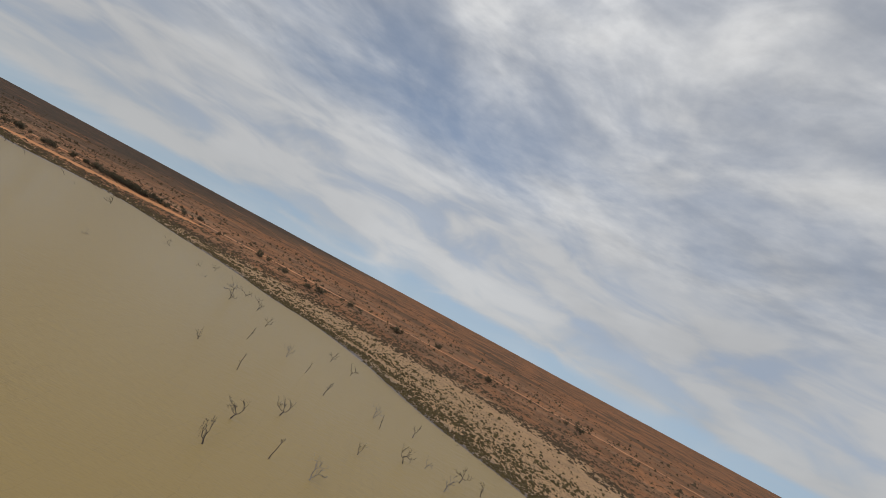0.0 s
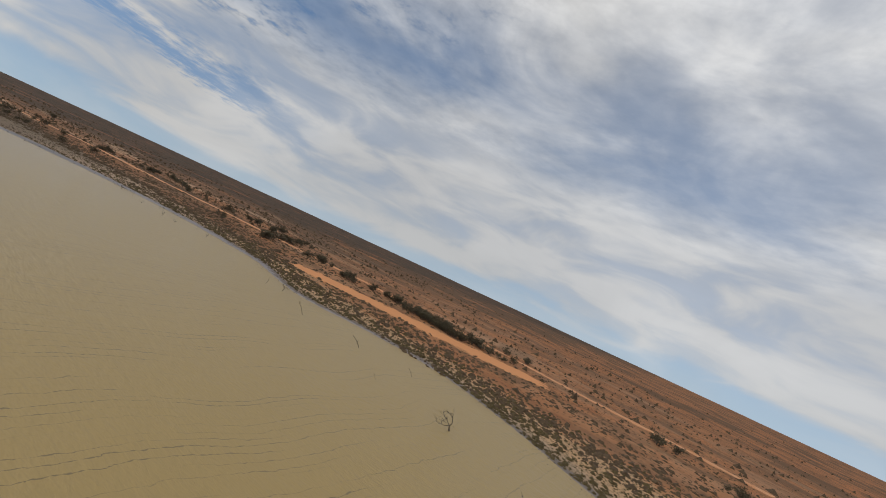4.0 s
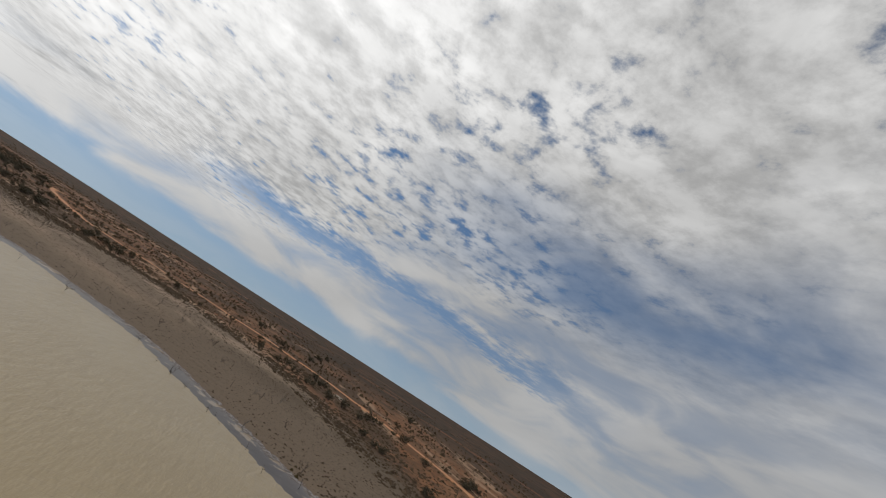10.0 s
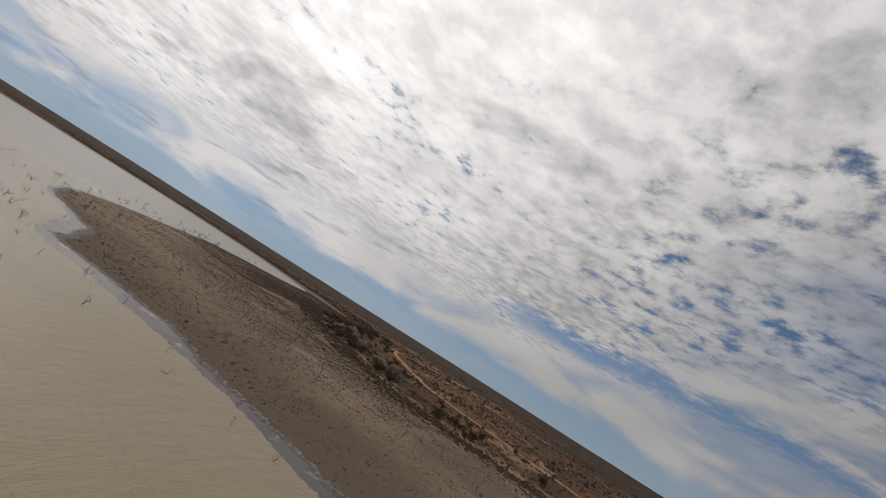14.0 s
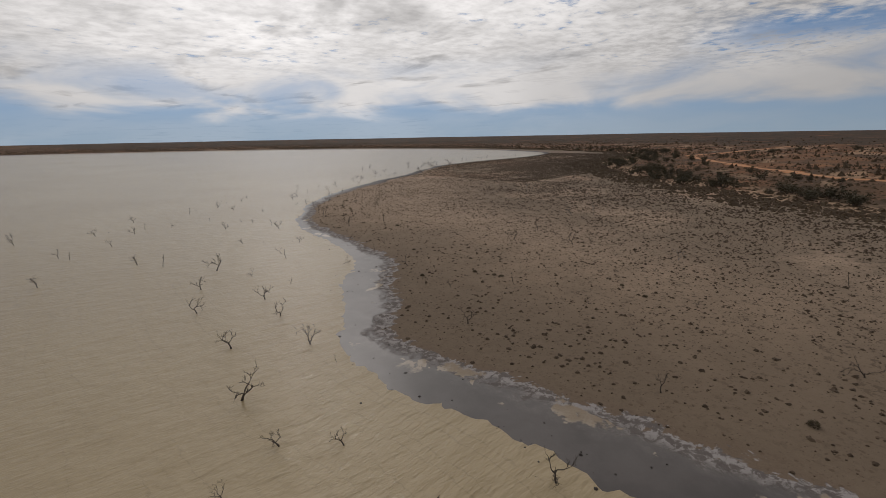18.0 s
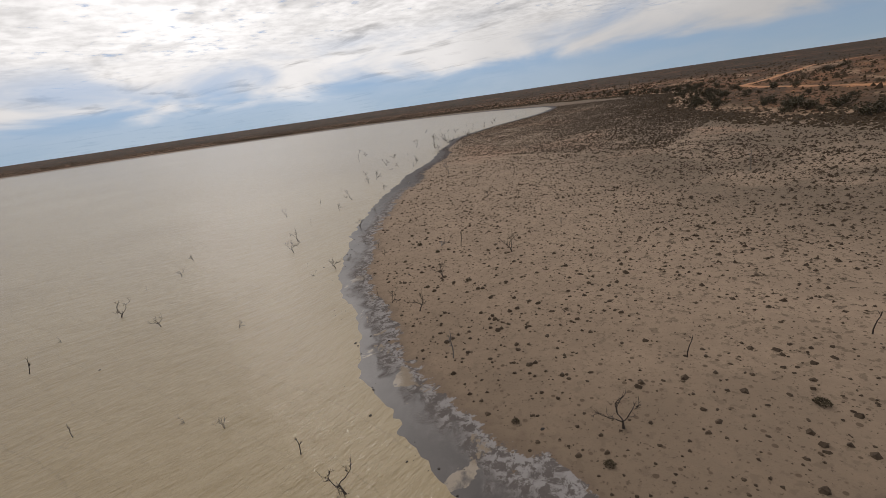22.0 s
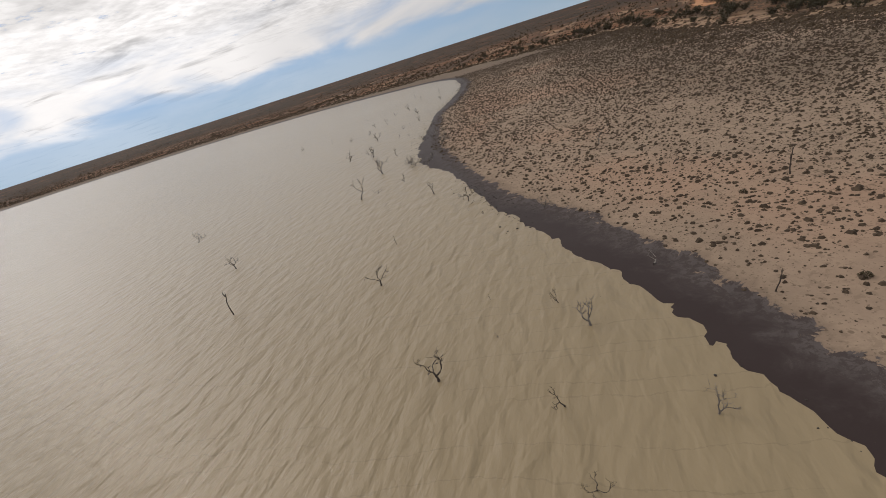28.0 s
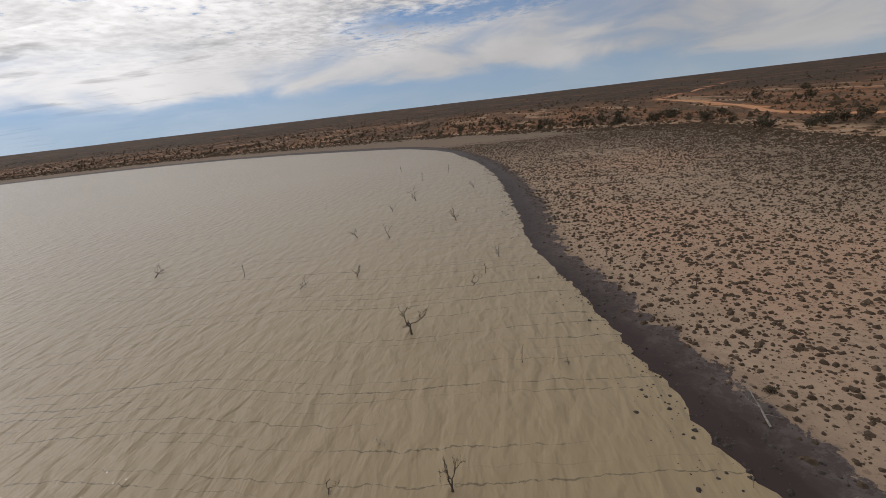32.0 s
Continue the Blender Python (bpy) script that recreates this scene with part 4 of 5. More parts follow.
def dead_tree(seed, mat, habit):
    """A bare drowned tree, one unit tall: a bent trunk and its branches."""
    r = random.Random(seed)
    root = new("dead_tree")
    share, count, splay, forks, reach = HABITS[habit]
    stout = 0.62 if habit == "stick" else 0.95
    path, radii = limb(r, Vector((0, 0, 0)), Vector((r.uniform(-0.2, 0.2), r.uniform(-0.2, 0.2), 1)), share, 0.036, 0.30, 5, 0.03)
    radii = [stout * (0.036 - 0.016 * i / 5) for i in range(6)]
    tip = [0.006] if habit == "stick" else [radii[-1]]
    pieces = [("trunk", [([Vector((0, 0, -0.25)), Vector((0, 0, 0.01))] + path[1:], [stout * 0.046, stout * 0.041] + radii[1:-1] + tip)])]
    a = r.uniform(0, 6.283)
    for k in range(count):
        b = a + 6.283 * k / count + r.uniform(-0.45, 0.45)
        i = 5 if k < 2 and habit != "stick" else r.randrange(2, 5)
        w = Vector((math.cos(b) * splay, math.sin(b) * splay, 1.0))
        long = (1 - share) * r.uniform(0.36, 0.52) * (0.7 if habit == "stick" else 1.0)
        limbs = gnarled(r, path[i], w, long, radii[i] * 0.85, forks)
        for q in list(limbs):
            if r.random() < 0.55:
                limbs += twigs(r, *q, 0.10, 1)
        pieces.append(("branch", limbs))
    points = [p for _, tubes in pieces for q, _ in tubes for p in q]
    top, wide = max(p.z for p in points), max(math.hypot(p.x, p.y) for p in points)
    k = min(1 / top, reach / wide)
    for name, tubes in pieces:
        tubes = [([Vector((p.x * k, p.y * k, p.z / top)) for p in q], rad) for q, rad in tubes]
        part(name, limb_mesh(name, tubes, mat), root)
    return root


MODELS = {h: [dead_tree(100 + 10 * n + i, GREYWOOD if h == "grey" or i == 3 else DEADWOOD, h) for i in range(4)] for n, h in enumerate(HABITS)}
# x y, height, lean towards x and y, habit
TREES_A = [
    (23.9, 76.3, 2.4, 0, 0, "upright"), (20.2, 77.4, 2.8, 0, 0, "forked"), (16.9, 70.4, 2.8, 0, 0, "forked"), (13.9, 75.6, 2.3, 0, 0, "upright"),
    (11.6, 88.1, 2.8, 0, 0, "leaning"), (10, 72.8, 2.8, 0, 0, "forked"), (5, 82.6, 2.8, 0, 0, "stick"), (3.4, 87.2, 2.8, 0, 0, "forked"),
    (3.1, 67, 2.1, 0, 0, "forked"), (-0.9, 53.2, 2.8, 0, 0, "forked"), (-5, 109.9, 2.8, 0, 0, "forked"), (-5.9, 53.1, 2.8, 0, 0, "stick"),
    (-6.4, 84.8, 2.8, 0, 0, "leaning"), (-8.9, 66.2, 2.8, 0, 0, "forked"), (-10.9, 113.3, 2.8, 0, 0, "upright"), (-12, 49.1, 2.8, 0, 0, "upright"),
    (-12.2, 92.7, 2.5, 0, 0, "stick"), (-12.7, 57.7, 2.8, 0, 0, "forked"), (-17.6, 96.7, 2.8, 0, 0, "forked")]
TREES_B = [
    (-19.3, 74.6, 2.8, 0, 0, "stick"), (-25.8, 94.5, 2.8, 0, 0, "stick"), (-28.6, 113.3, 2.8, 0, 0, "upright"), (-28.6, 79.1, 2.3, 0, 0, "upright"),
    (-35.9, 126.1, 2.8, 0, 0, "upright"), (-39.7, 136.7, 2.5, -0.5, 0, "forked"), (-44.1, 126.9, 4.5, -0.2, 0, "forked"), (-48.5, 140.7, 1.2, -0.5, 0, "stick"),
    (-54.5, 151, 1.8, -0.5, -0.1, "stick"), (-55.3, 133.3, 1.3, -0.7, -0.1, "low"), (-61.6, 152.3, 2.6, -0.5, -0.1, "forked"), (-63.1, 145, 2, -0.7, -0.2, "forked"),
    (-73.7, 108.6, 1.8, -0.6, -0.4, "low"), (-78.5, 152.7, 2.6, -0.7, -0.3, "forked"), (-87.3, 164.7, 1.6, -0.7, -0.3, "stick"), (-102.6, 169.1, 1.3, -0.5, -0.3, "stick"),
    (-117.1, 175.2, 3.4, -0.6, -0.4, "forked"), (-132.6, 175.5, 1.3, -0.6, -0.5, "stick"), (-134.2, 189.2, 1.9, -0.6, -0.4, "stick")]
TREES_C = [
    (-146.1, 186, 2.8, -0.6, -0.5, "stick"), (-161.3, 183.4, 3.1, -0.5, -0.4, "stick"), (-178.4, 191.3, 2.6, 0, 0, "forked"), (-181.1, 188, 2, 0, 0, "stick"),
    (-224.8, 196.6, 1.4, 0, 0, "forked"), (-232.9, 190.1, 1.3, 0, 0, "forked"), (-233.7, 198.2, 1.3, 0, 0, "stick"), (-238.9, 189.2, 1.8, 0, 0, "forked"),
    (-250, 187.8, 1.5, 0, 0, "forked"), (-251.9, 194.3, 1.3, 0, 0, "stick"), (-259.7, 188.7, 1.3, 0, 0, "stick"), (-270.7, 189.6, 1.8, 0, 0, "forked"),
    (-275.1, 187.1, 1.3, 0, 0, "stick"), (-304.3, 174.7, 1.3, 0, 0, "stick"), (-310.7, 171.5, 1.3, 0, 0, "forked"), (-318.6, 168.8, 1.3, 0, 0, "forked"),
    (-334, 159.2, 1.3, 0, 0, "stick"), (-336, 165.4, 1.5, 0, 0, "stick"), (-340.5, 155.9, 1.3, 0, 0, "stick")]
TREES_D = [
    (-344.5, 166, 2, 0, 0, "forked"), (-348.2, 147.5, 1.3, 0, 0, "upright"), (-351.2, 153.9, 2, 0, 0, "forked"), (-355.4, 141.5, 1.3, 0, 0, "upright"),
    (-358.3, 137.8, 2, 0, 0, "forked"), (-368.3, 162.1, 2.1, 0, 0, "forked"), (-368.4, -89.3, 2.5, 0, 0, "upright"), (-369.7, -50.7, 2, 0, 0, "forked"),
    (-369.8, 127.4, 1.6, 0, 0, "forked"), (-372.9, 25.6, 1.2, 0.2, -0.1, "forked"), (-373.5, 18.6, 1.7, 0, 0, "forked"), (-373.5, -69.2, 1.7, 0, 0, "leaning"),
    (-373.9, 119.3, 1.3, 0, 0, "leaning"), (-374.1, 6.7, 1.1, 0.2, -0.1, "low"), (-374.7, -66.4, 1.5, 0, 0, "stick"), (-375.6, 108.4, 2.2, 0, 0, "forked"),
    (-377.5, 147.5, 1.5, 0, 0, "stick"), (-378.1, 11.8, 0.5, 0.1, -0.1, "stick"), (-378.3, 4.8, 1.7, 0, 0, "forked")]
TREES_E = [
    (-378.7, -2.3, 3.1, -0.1, 0, "forked"), (-379.1, 96.2, 1.6, 0, 0, "leaning"), (-380.7, 34.2, 1.9, 0, 0, "forked"), (-381, -87.2, 2, 0, 0, "forked"),
    (-381.2, 154.6, 2.2, 0, 0, "upright"), (-381.3, 7.7, 1.5, 0.2, -0.1, "forked"), (-381.4, 16.1, 1.6, 0, 0, "stick"), (-381.4, -12, 2.4, 0.1, 0, "forked"),
    (-381.6, -73.1, 1.7, 0, 0, "leaning"), (-381.9, 152.7, 2, 0, 0, "forked"), (-382, -24.2, 2, 0, 0, "forked"), (-382, -54, 2, 0, 0, "forked"),
    (-383.1, 53.5, 1.3, 0, 0, "low"), (-383.5, 88.8, 1.3, 0, 0, "low"), (-384.1, 81, 1.3, 0, 0, "leaning"), (-384.5, -49.2, 2.1, -0.2, 0, "stick"),
    (-385.1, -33, 2, 0, 0, "forked"), (-385.5, 65.2, 1.3, 0, 0, "leaning"), (-385.7, 25.8, 0.9, 0.1, -0.1, "stick")]
TREES_F = [
    (-386.6, 72.5, 1.3, 0, 0, "forked"), (-386.9, -2.4, 0.9, 0, 0, "stick"), (-387.1, -7.4, 2.3, 0.1, 0, "forked"), (-387.3, -83.5, 1.7, 0.2, 0, "forked"),
    (-388, 19.1, 2, 0, 0, "forked"), (-388.3, -16.4, 2, 0, 0, "forked"), (-388.8, 44.9, 1.3, 0, 0, "leaning"), (-389.4, -23, 2, 0, 0, "forked"),
    (-389.7, -40.8, 2.7, 0, 0, "forked"), (-390, -87.4, 1.5, -0.1, 0, "stick"), (-390.3, -100.2, 2, 0, 0, "forked"), (-390.6, 28.2, 1.8, 0.1, -0.1, "leaning"),
    (-390.9, 60, 1.3, 0, 0, "low"), (-391.3, 79.4, 1.3, 0, 0, "low"), (-392.1, 160, 2.8, 0, 0, "upright"), (-392.3, -34.1, 1.3, 0, 0, "low"),
    (-394.4, -26.3, 1.1, 0, 0, "leaning"), (-394.9, -85.9, 1.2, -0.1, 0, "forked"), (-395.4, -106.7, 0.5, 0.1, 0, "stick")]
TREES_G = [
    (-395.6, 100.7, 1.3, 0, 0, "stick"), (-397.3, -90.9, 0.9, 0, 0, "stick"), (-398.7, -106.1, 0.7, 0, 0, "low"), (-399.1, 141.2, 1.6, 0, 0, "forked"),
    (-399.5, -56.4, 1.2, 0.1, 0, "forked"), (-399.6, 122.5, 2, 0, 0, "forked"), (-400.1, -39.6, 1.7, 0.1, 0, "stick"), (-400.7, 0.5, 2, 0, 0, "forked"),
    (-401.1, -43.5, 1.5, 0.3, -0.2, "leaning"), (-401.2, 19.7, 1.7, 0, 0, "leaning"), (-402.2, 106, 1.6, 0, 0, "forked"), (-402.5, -73.8, 1.9, -0.1, 0, "low"),
    (-402.6, -54.1, 0.5, -0.1, 0.1, "low"), (-403.3, -86.4, 1.2, 0, 0, "stick"), (-403.3, -102.7, 1.8, -0.1, 0, "stick"), (-405.7, -29.8, 1.3, 0.1, -0.1, "low"),
    (-406.8, 102.8, 1.3, 0, 0, "stick"), (-406.8, -108.4, 0.9, 0, 0, "low"), (-407.3, 91.9, 1.3, 0, 0, "stick")]
TREES_H = [
    (-407.4, -49.2, 1.6, 0.1, -0.1, "forked"), (-407.8, -9.2, 1.1, 0, -0.4, "forked"), (-407.8, 83.8, 1.3, 0, 0, "upright"), (-408.2, 75.1, 1.7, 0, 0, "forked"),
    (-408.5, -80.3, 0.9, 0.2, -0.1, "low"), (-409.4, 34.5, 1.2, 0.1, -0.3, "low"), (-409.8, -77, 1, 0, 0, "forked"), (-410.6, -21.2, 1.7, 0.2, -0.3, "leaning"),
    (-410.8, -65.4, 1.9, 0.2, -0.1, "forked"), (-411.2, -70.1, 1.5, 0, 0, "stick"), (-412.2, -34.4, 1.1, 0.2, -0.2, "low"), (-412.7, -109.2, 2.3, -0.3, 0, "forked"),
    (-412.8, -32.6, 1.4, 0, 0, "stick"), (-414.1, -100.9, 1.7, -0.1, 0, "forked"), (-414.2, 30.1, 1.9, 0.1, -0.2, "low"), (-414.3, 6.6, 0.9, 0, 0, "low"),
    (-414.3, -4.1, 1.5, 0, 0, "stick"), (-416.1, 152.4, 2, 0, 0, "forked"), (-417, -35.4, 1.2, 0, 0, "upright")]
TREES_I = [
    (-417.2, 135.1, 2.8, 0, 0, "forked"), (-417.8, -116.8, 0.7, -0.1, 0, "stick"), (-418, 104.7, 2.4, 0, 0, "leaning"), (-418.1, -91.4, 1, -0.3, 0.1, "forked"),
    (-418.1, 31.7, 1.4, 0.1, -0.3, "forked"), (-421.6, -99, 0.5, 0, 0, "low"), (-421.8, 15.6, 0.9, 0, 0, "low"), (-422.2, -55.1, 2.4, 0, 0, "forked"),
    (-422.5, -117.1, 1.7, -0.3, 0.1, "upright"), (-423.5, -68.2, 2.3, 0, 0, "stick"), (-426.6, 122, 2.1, 0, 0, "forked"), (-427, -124.1, 1.3, 0, 0, "forked"),
    (-428.5, -76.2, 2, 0, 0, "forked"), (-428.7, -80.2, 1.7, -0.2, 0.3, "forked"), (-429.1, -82.7, 1, -0.1, 0.1, "stick"), (-430.6, -96.3, 0.8, 0.2, -0.1, "low"),
    (-430.7, -53.9, 1.9, 0, 0, "stick"), (-430.8, -95.4, 0.5, -0.2, 0.1, "stick"), (-431.2, -87.6, 1.9, 0.1, -0.1, "leaning")]
TREES_J = [
    (-432.4, -100.5, 0.6, -0.3, 0.2, "stick"), (-433.3, 111.7, 2.4, 0, 0, "forked"), (-433.5, -64, 0.6, 0, 0.1, "low"), (-433.5, -95.7, 1.6, 0, 0, "forked"),
    (-433.9, 107.7, 1.3, 0, 0, "stick"), (-434.8, -19.7, 2.3, 0, -0.1, "forked"), (-434.8, 42.1, 1.9, 0, -0.4, "forked"), (-435.7, -109, 2.1, -0.1, 0, "forked"),
    (-436, -79.6, 2, 0, 0, "forked"), (-438.4, -44.7, 2, 0, 0, "stick"), (-438.6, -9.9, 2.5, 0, -0.2, "forked"), (-438.9, -92, 1.1, -0.1, 0.1, "forked"),
    (-439.4, -29.8, 1, 0.1, -0.4, "forked"), (-439.6, 7.3, 2, 0, 0, "forked"), (-439.7, -113.8, 2.5, 0.1, -0.1, "leaning"), (-440.4, 26.7, 1.8, 0.1, -0.3, "stick"),
    (-441.3, -95.9, 0.9, 0.1, 0, "stick"), (-441.5, 87.3, 1.3, 0, 0, "stick"), (-441.7, 65.7, 2.2, 0, 0, "leaning")]
TREES_K = [
    (-442.3, -99.9, 1, 0.2, -0.1, "low"), (-442.3, 125.2, 2, 0, 0, "forked"), (-443.4, 36.8, 1.7, 0, -0.3, "stick"), (-444.6, -21.3, 1.4, 0, -0.2, "upright"),
    (-444.8, 100.6, 1.3, 0, 0, "stick"), (-445.1, -84, 2.2, 0, 0, "stick"), (-445.4, -76.5, 2.7, 0, 0, "forked"), (-446.3, -40.2, 1.3, 0, 0, "forked"),
    (-446.9, -120.5, 1.5, 0, 0, "stick"), (-448.4, -108.2, 1.9, 0, 0, "forked"), (-450.4, -134.3, 2, 0, 0, "leaning"), (-454.7, -1.7, 1.7, 0, 0, "stick"),
    (-454.8, -91.4, 0.7, -0.1, 0.1, "forked"), (-457.2, -75.8, 1.4, 0, 0, "upright"), (-457.3, -125.4, 1.6, -0.3, 0.2, "forked"), (-457.6, -114.7, 1.5, -0.1, 0.1, "upright"),
    (-459.4, -135.1, 1.6, -0.1, 0.1, "stick"), (-462.4, -87.2, 0.9, 0, 0, "forked"), (-463.9, -25.1, 2.4, 0.1, -0.3, "forked")]
TREES_L = [
    (-465.5, -131.2, 2.7, 0.2, -0.2, "leaning"), (-467.9, -21.6, 3, 0, -0.2, "stick"), (-470.5, -97.2, 1.7, -0.1, 0.1, "forked"), (-473.1, -144.9, 1.2, -0.2, 0.2, "stick"),
    (-475.1, -130.6, 1.9, 0, 0, "upright"), (-477.6, -111.4, 1.5, -0.1, 0.1, "forked"), (-481.6, -143.5, 2.3, 0, 0, "forked"), (-487, -146.3, 2.8, -0.1, 0.1, "upright"),
    (-488.8, -102.5, 1.9, 0, 0, "stick"), (-491.2, -123.5, 1.8, -0.1, 0.2, "stick"), (-491.9, -116.2, 1.1, -0.1, 0.1, "stick"), (-492.1, -157.3, 1.6, -0.3, 0.4, "forked"),
    (-492.6, -58.7, 3.5, 0, 0, "stick"), (-497.1, -128.7, 2.6, 0, -0.1, "forked"), (-501.1, -155.1, 1.2, 0.2, -0.3, "low"), (-501.9, -118.4, 1.9, 0, 0, "stick"),
    (-505.5, -149.4, 1.6, 0, 0, "forked"), (-505.7, -136, 1.8, 0, 0.1, "forked"), (-506.1, -156.7, 1.6, 0.1, -0.2, "leaning")]
TREES_M = [
    (-508.4, -164.9, 2.7, 0, 0, "forked"), (-512.7, -161.6, 0.5, 0, -0.1, "low"), (-513.3, -155.3, 2.7, 0, 0, "upright"), (-515.1, -144.3, 1.9, 0, 0.2, "stick"),
    (-516.4, -157.6, 1.2, 0.1, -0.1, "upright"), (-517.7, -163.1, 0.6, 0, 0.1, "stick"), (-519.9, -192.6, 3.2, 0, 0, "stick"), (-521.1, -146.6, 0.7, 0, 0.2, "low"),
    (-522.4, -175.3, 2.4, -0.1, 0.2, "forked"), (-527.2, -121, 2.2, 0, -0.1, "forked"), (-531.9, -177.3, 1.3, -0.1, 0.1, "stick"), (-532.3, -202.8, 2.5, -0.1, 0.1, "forked"),
    (-533.5, -137.8, 2.7, 0, 0.1, "stick"), (-535.4, -160.1, 1.7, 0, -0.1, "grey"), (-538.3, -166.4, 0.7, 0, 0, "stick"), (-541.2, -161.6, 1, 0, 0, "low"),
    (-542, -146.1, 1.8, 0, 0.2, "forked"), (-542.8, -170.8, 2.1, 0, 0, "forked"), (-547.2, -224.6, 2.4, -0.1, 0.1, "forked")]
TREES_N = [
    (-547.7, -185.6, 0.8, 0, 0, "low"), (-548.7, -177.6, 2.3, 0.1, -0.4, "leaning"), (-550.2, -205.4, 0.8, -0.2, 0.2, "stick"), (-553.6, -192.7, 3.8, 0, -0.1, "leaning"),
    (-555.3, -190.1, 1.3, 0.2, -0.5, "low"), (-556.3, -168, 2.1, 0, 0, "upright"), (-556.4, -153.8, 2.2, 0, -0.1, "forked"), (-559.1, -186.6, 1.8, 0, 0, "upright"),
    (-568.1, -112.1, 2, 0, -0.1, "stick"), (-568.6, -184.9, 1, -0.2, -0.4, "grey"), (-568.9, -195.2, 4.6, 0, -0.1, "upright"), (-569.1, -187.9, 2.7, 0, -0.1, "grey"),
    (-570.6, -188.8, 1.7, -0.1, -0.3, "grey"), (-570.8, -184.8, 1.7, -0.1, -0.1, "grey"), (-575.9, -190.3, 1.1, 0, 0, "stick"), (-577.8, -200.2, 1.8, 0, 0.1, "low"),
    (-582.6, -197.2, 2.1, 0, -0.2, "leaning"), (-583.1, -186.3, 3.5, 0.1, 0.2, "grey"), (-587.2, -194.1, 0.9, 0, -0.2, "stick")]
TREES_O = [
    (-587.5, -205.7, 2.6, 0, 0, "forked"), (-589, -213.2, 3, 0, 0, "forked"), (-592.3, -173.5, 1.7, 0, -0.1, "stick"), (-593.3, -215.5, 0.9, -0.2, 0.3, "forked"),
    (-593.6, -209.1, 1.9, 0, 0, "upright"), (-594.1, -195.2, 0.7, -0.1, -0.1, "stick"), (-596.8, -213.7, 0.7, 0.1, -0.3, "low"), (-604.7, -202.1, 1.1, 0, -0.2, "upright"),
    (-605.1, -205.3, 1.4, 0, 0, "stick"), (-606.2, -181.1, 2, 0, -0.1, "stick"), (-609.9, -214.4, 2.7, 0, 0, "forked"), (-616.3, -189.6, 1.7, 0, -0.1, "stick"),
    (-619.9, -209.8, 1.5, 0, 0.4, "forked"), (-621.5, -229.7, 1.8, -0.1, 0.3, "forked"), (-623.3, -208.7, 1.3, 0, 0, "stick"), (-624.5, -223.9, 1.8, 0, 0.1, "upright"),
    (-626.8, -239.7, 1.7, 0, 0.1, "stick"), (-626.8, -117.6, 2.4, 0, -0.1, "stick"), (-627.8, -218.2, 0.5, 0.2, -0.7, "low")]
TREES_P = [
    (-628.5, -207.3, 1.9, 0, 0.1, "upright"), (-628.7, -254.1, 2.4, -0.2, 0.2, "forked"), (-640.2, -223.8, 2.3, 0, -0.1, "leaning"), (-641.3, -229.2, 2.2, 0, 0, "forked"),
    (-647.8, -214.5, 2.7, 0, 0, "upright"), (-657.7, -227.5, 1.5, 0, 0, "forked"), (-663.5, -242.8, 1.2, 0, 0, "stick"), (-666, -224.6, 3.2, 0, 0, "upright"),
    (-674.4, -213.3, 2.8, 0, 0, "upright"), (-691, -227.6, 2.3, 0, 0, "stick"), (-701.6, -222.2, 2.3, 0, 0.2, "stick"), (-710.5, -237.3, 2.2, 0, 0, "stick")]
TREES_EAST_A = [
    (-42.3, 121.3, 2.6, 0, 0, "forked"), (-44.1, 137.2, 2.6, 0, 0, "low")]

WORDS = {"upright": "bare dead tree with a crooked upright trunk", "forked": "forked bare dead tree with gnarled branches",
         "leaning": "leaning bare dead tree with thin twigs", "low": "low sprawling dead tree with bent limbs",
         "stick": "thin dead stem with hardly a branch", "grey": "bleached grey dead tree with many twisted limbs"}
first = {}
tr = random.Random(5)
for group in (TREES_EAST_A, TREES_A, TREES_B, TREES_C, TREES_D, TREES_E, TREES_F, TREES_G, TREES_H, TREES_I, TREES_J, TREES_K, TREES_L, TREES_M, TREES_N, TREES_O, TREES_P):
    gz, gd, gb, gf = lie(np.array([q[:2] for q in group], float))
    for (x, y, h, lx, ly, habit), z, d, b in zip(group, gz, gd, gb):
        k = (habit, tr.randrange(4))
        axis = Vector((lx, ly, 1.0)).normalized()
        tilt = Vector((0, 0, 1)).rotation_difference(axis).to_matrix().to_4x4()
        m = pose(x, y, max(z, -0.02)) @ tilt @ pose(0, 0, 0, 0, 0, tr.uniform(0, 360)) @ Matrix.Diagonal((h, h, h, 1))
        where = " standing in the water" if d < 0 else " on the wet mud" if d < b else " on the sand"
        model = MODELS[habit][k[1]]
        if k in first:
            ob = copy_thing(model, m)
        else:
            ob, first[k] = model, m
        tagged(ob, WORDS[habit] + where, "dead tree", "dead trees of the lake shore")
for (habit, i), m in first.items():
    MODELS[habit][i].matrix_basis = m
# none of a kind stays behind unplaced
for habit, models in MODELS.items():
    for i, ob in enumerate(models):
        if (habit, i) not in first:
            for o in (*ob.children_recursive, ob):
                bpy.data.objects.remove(o)


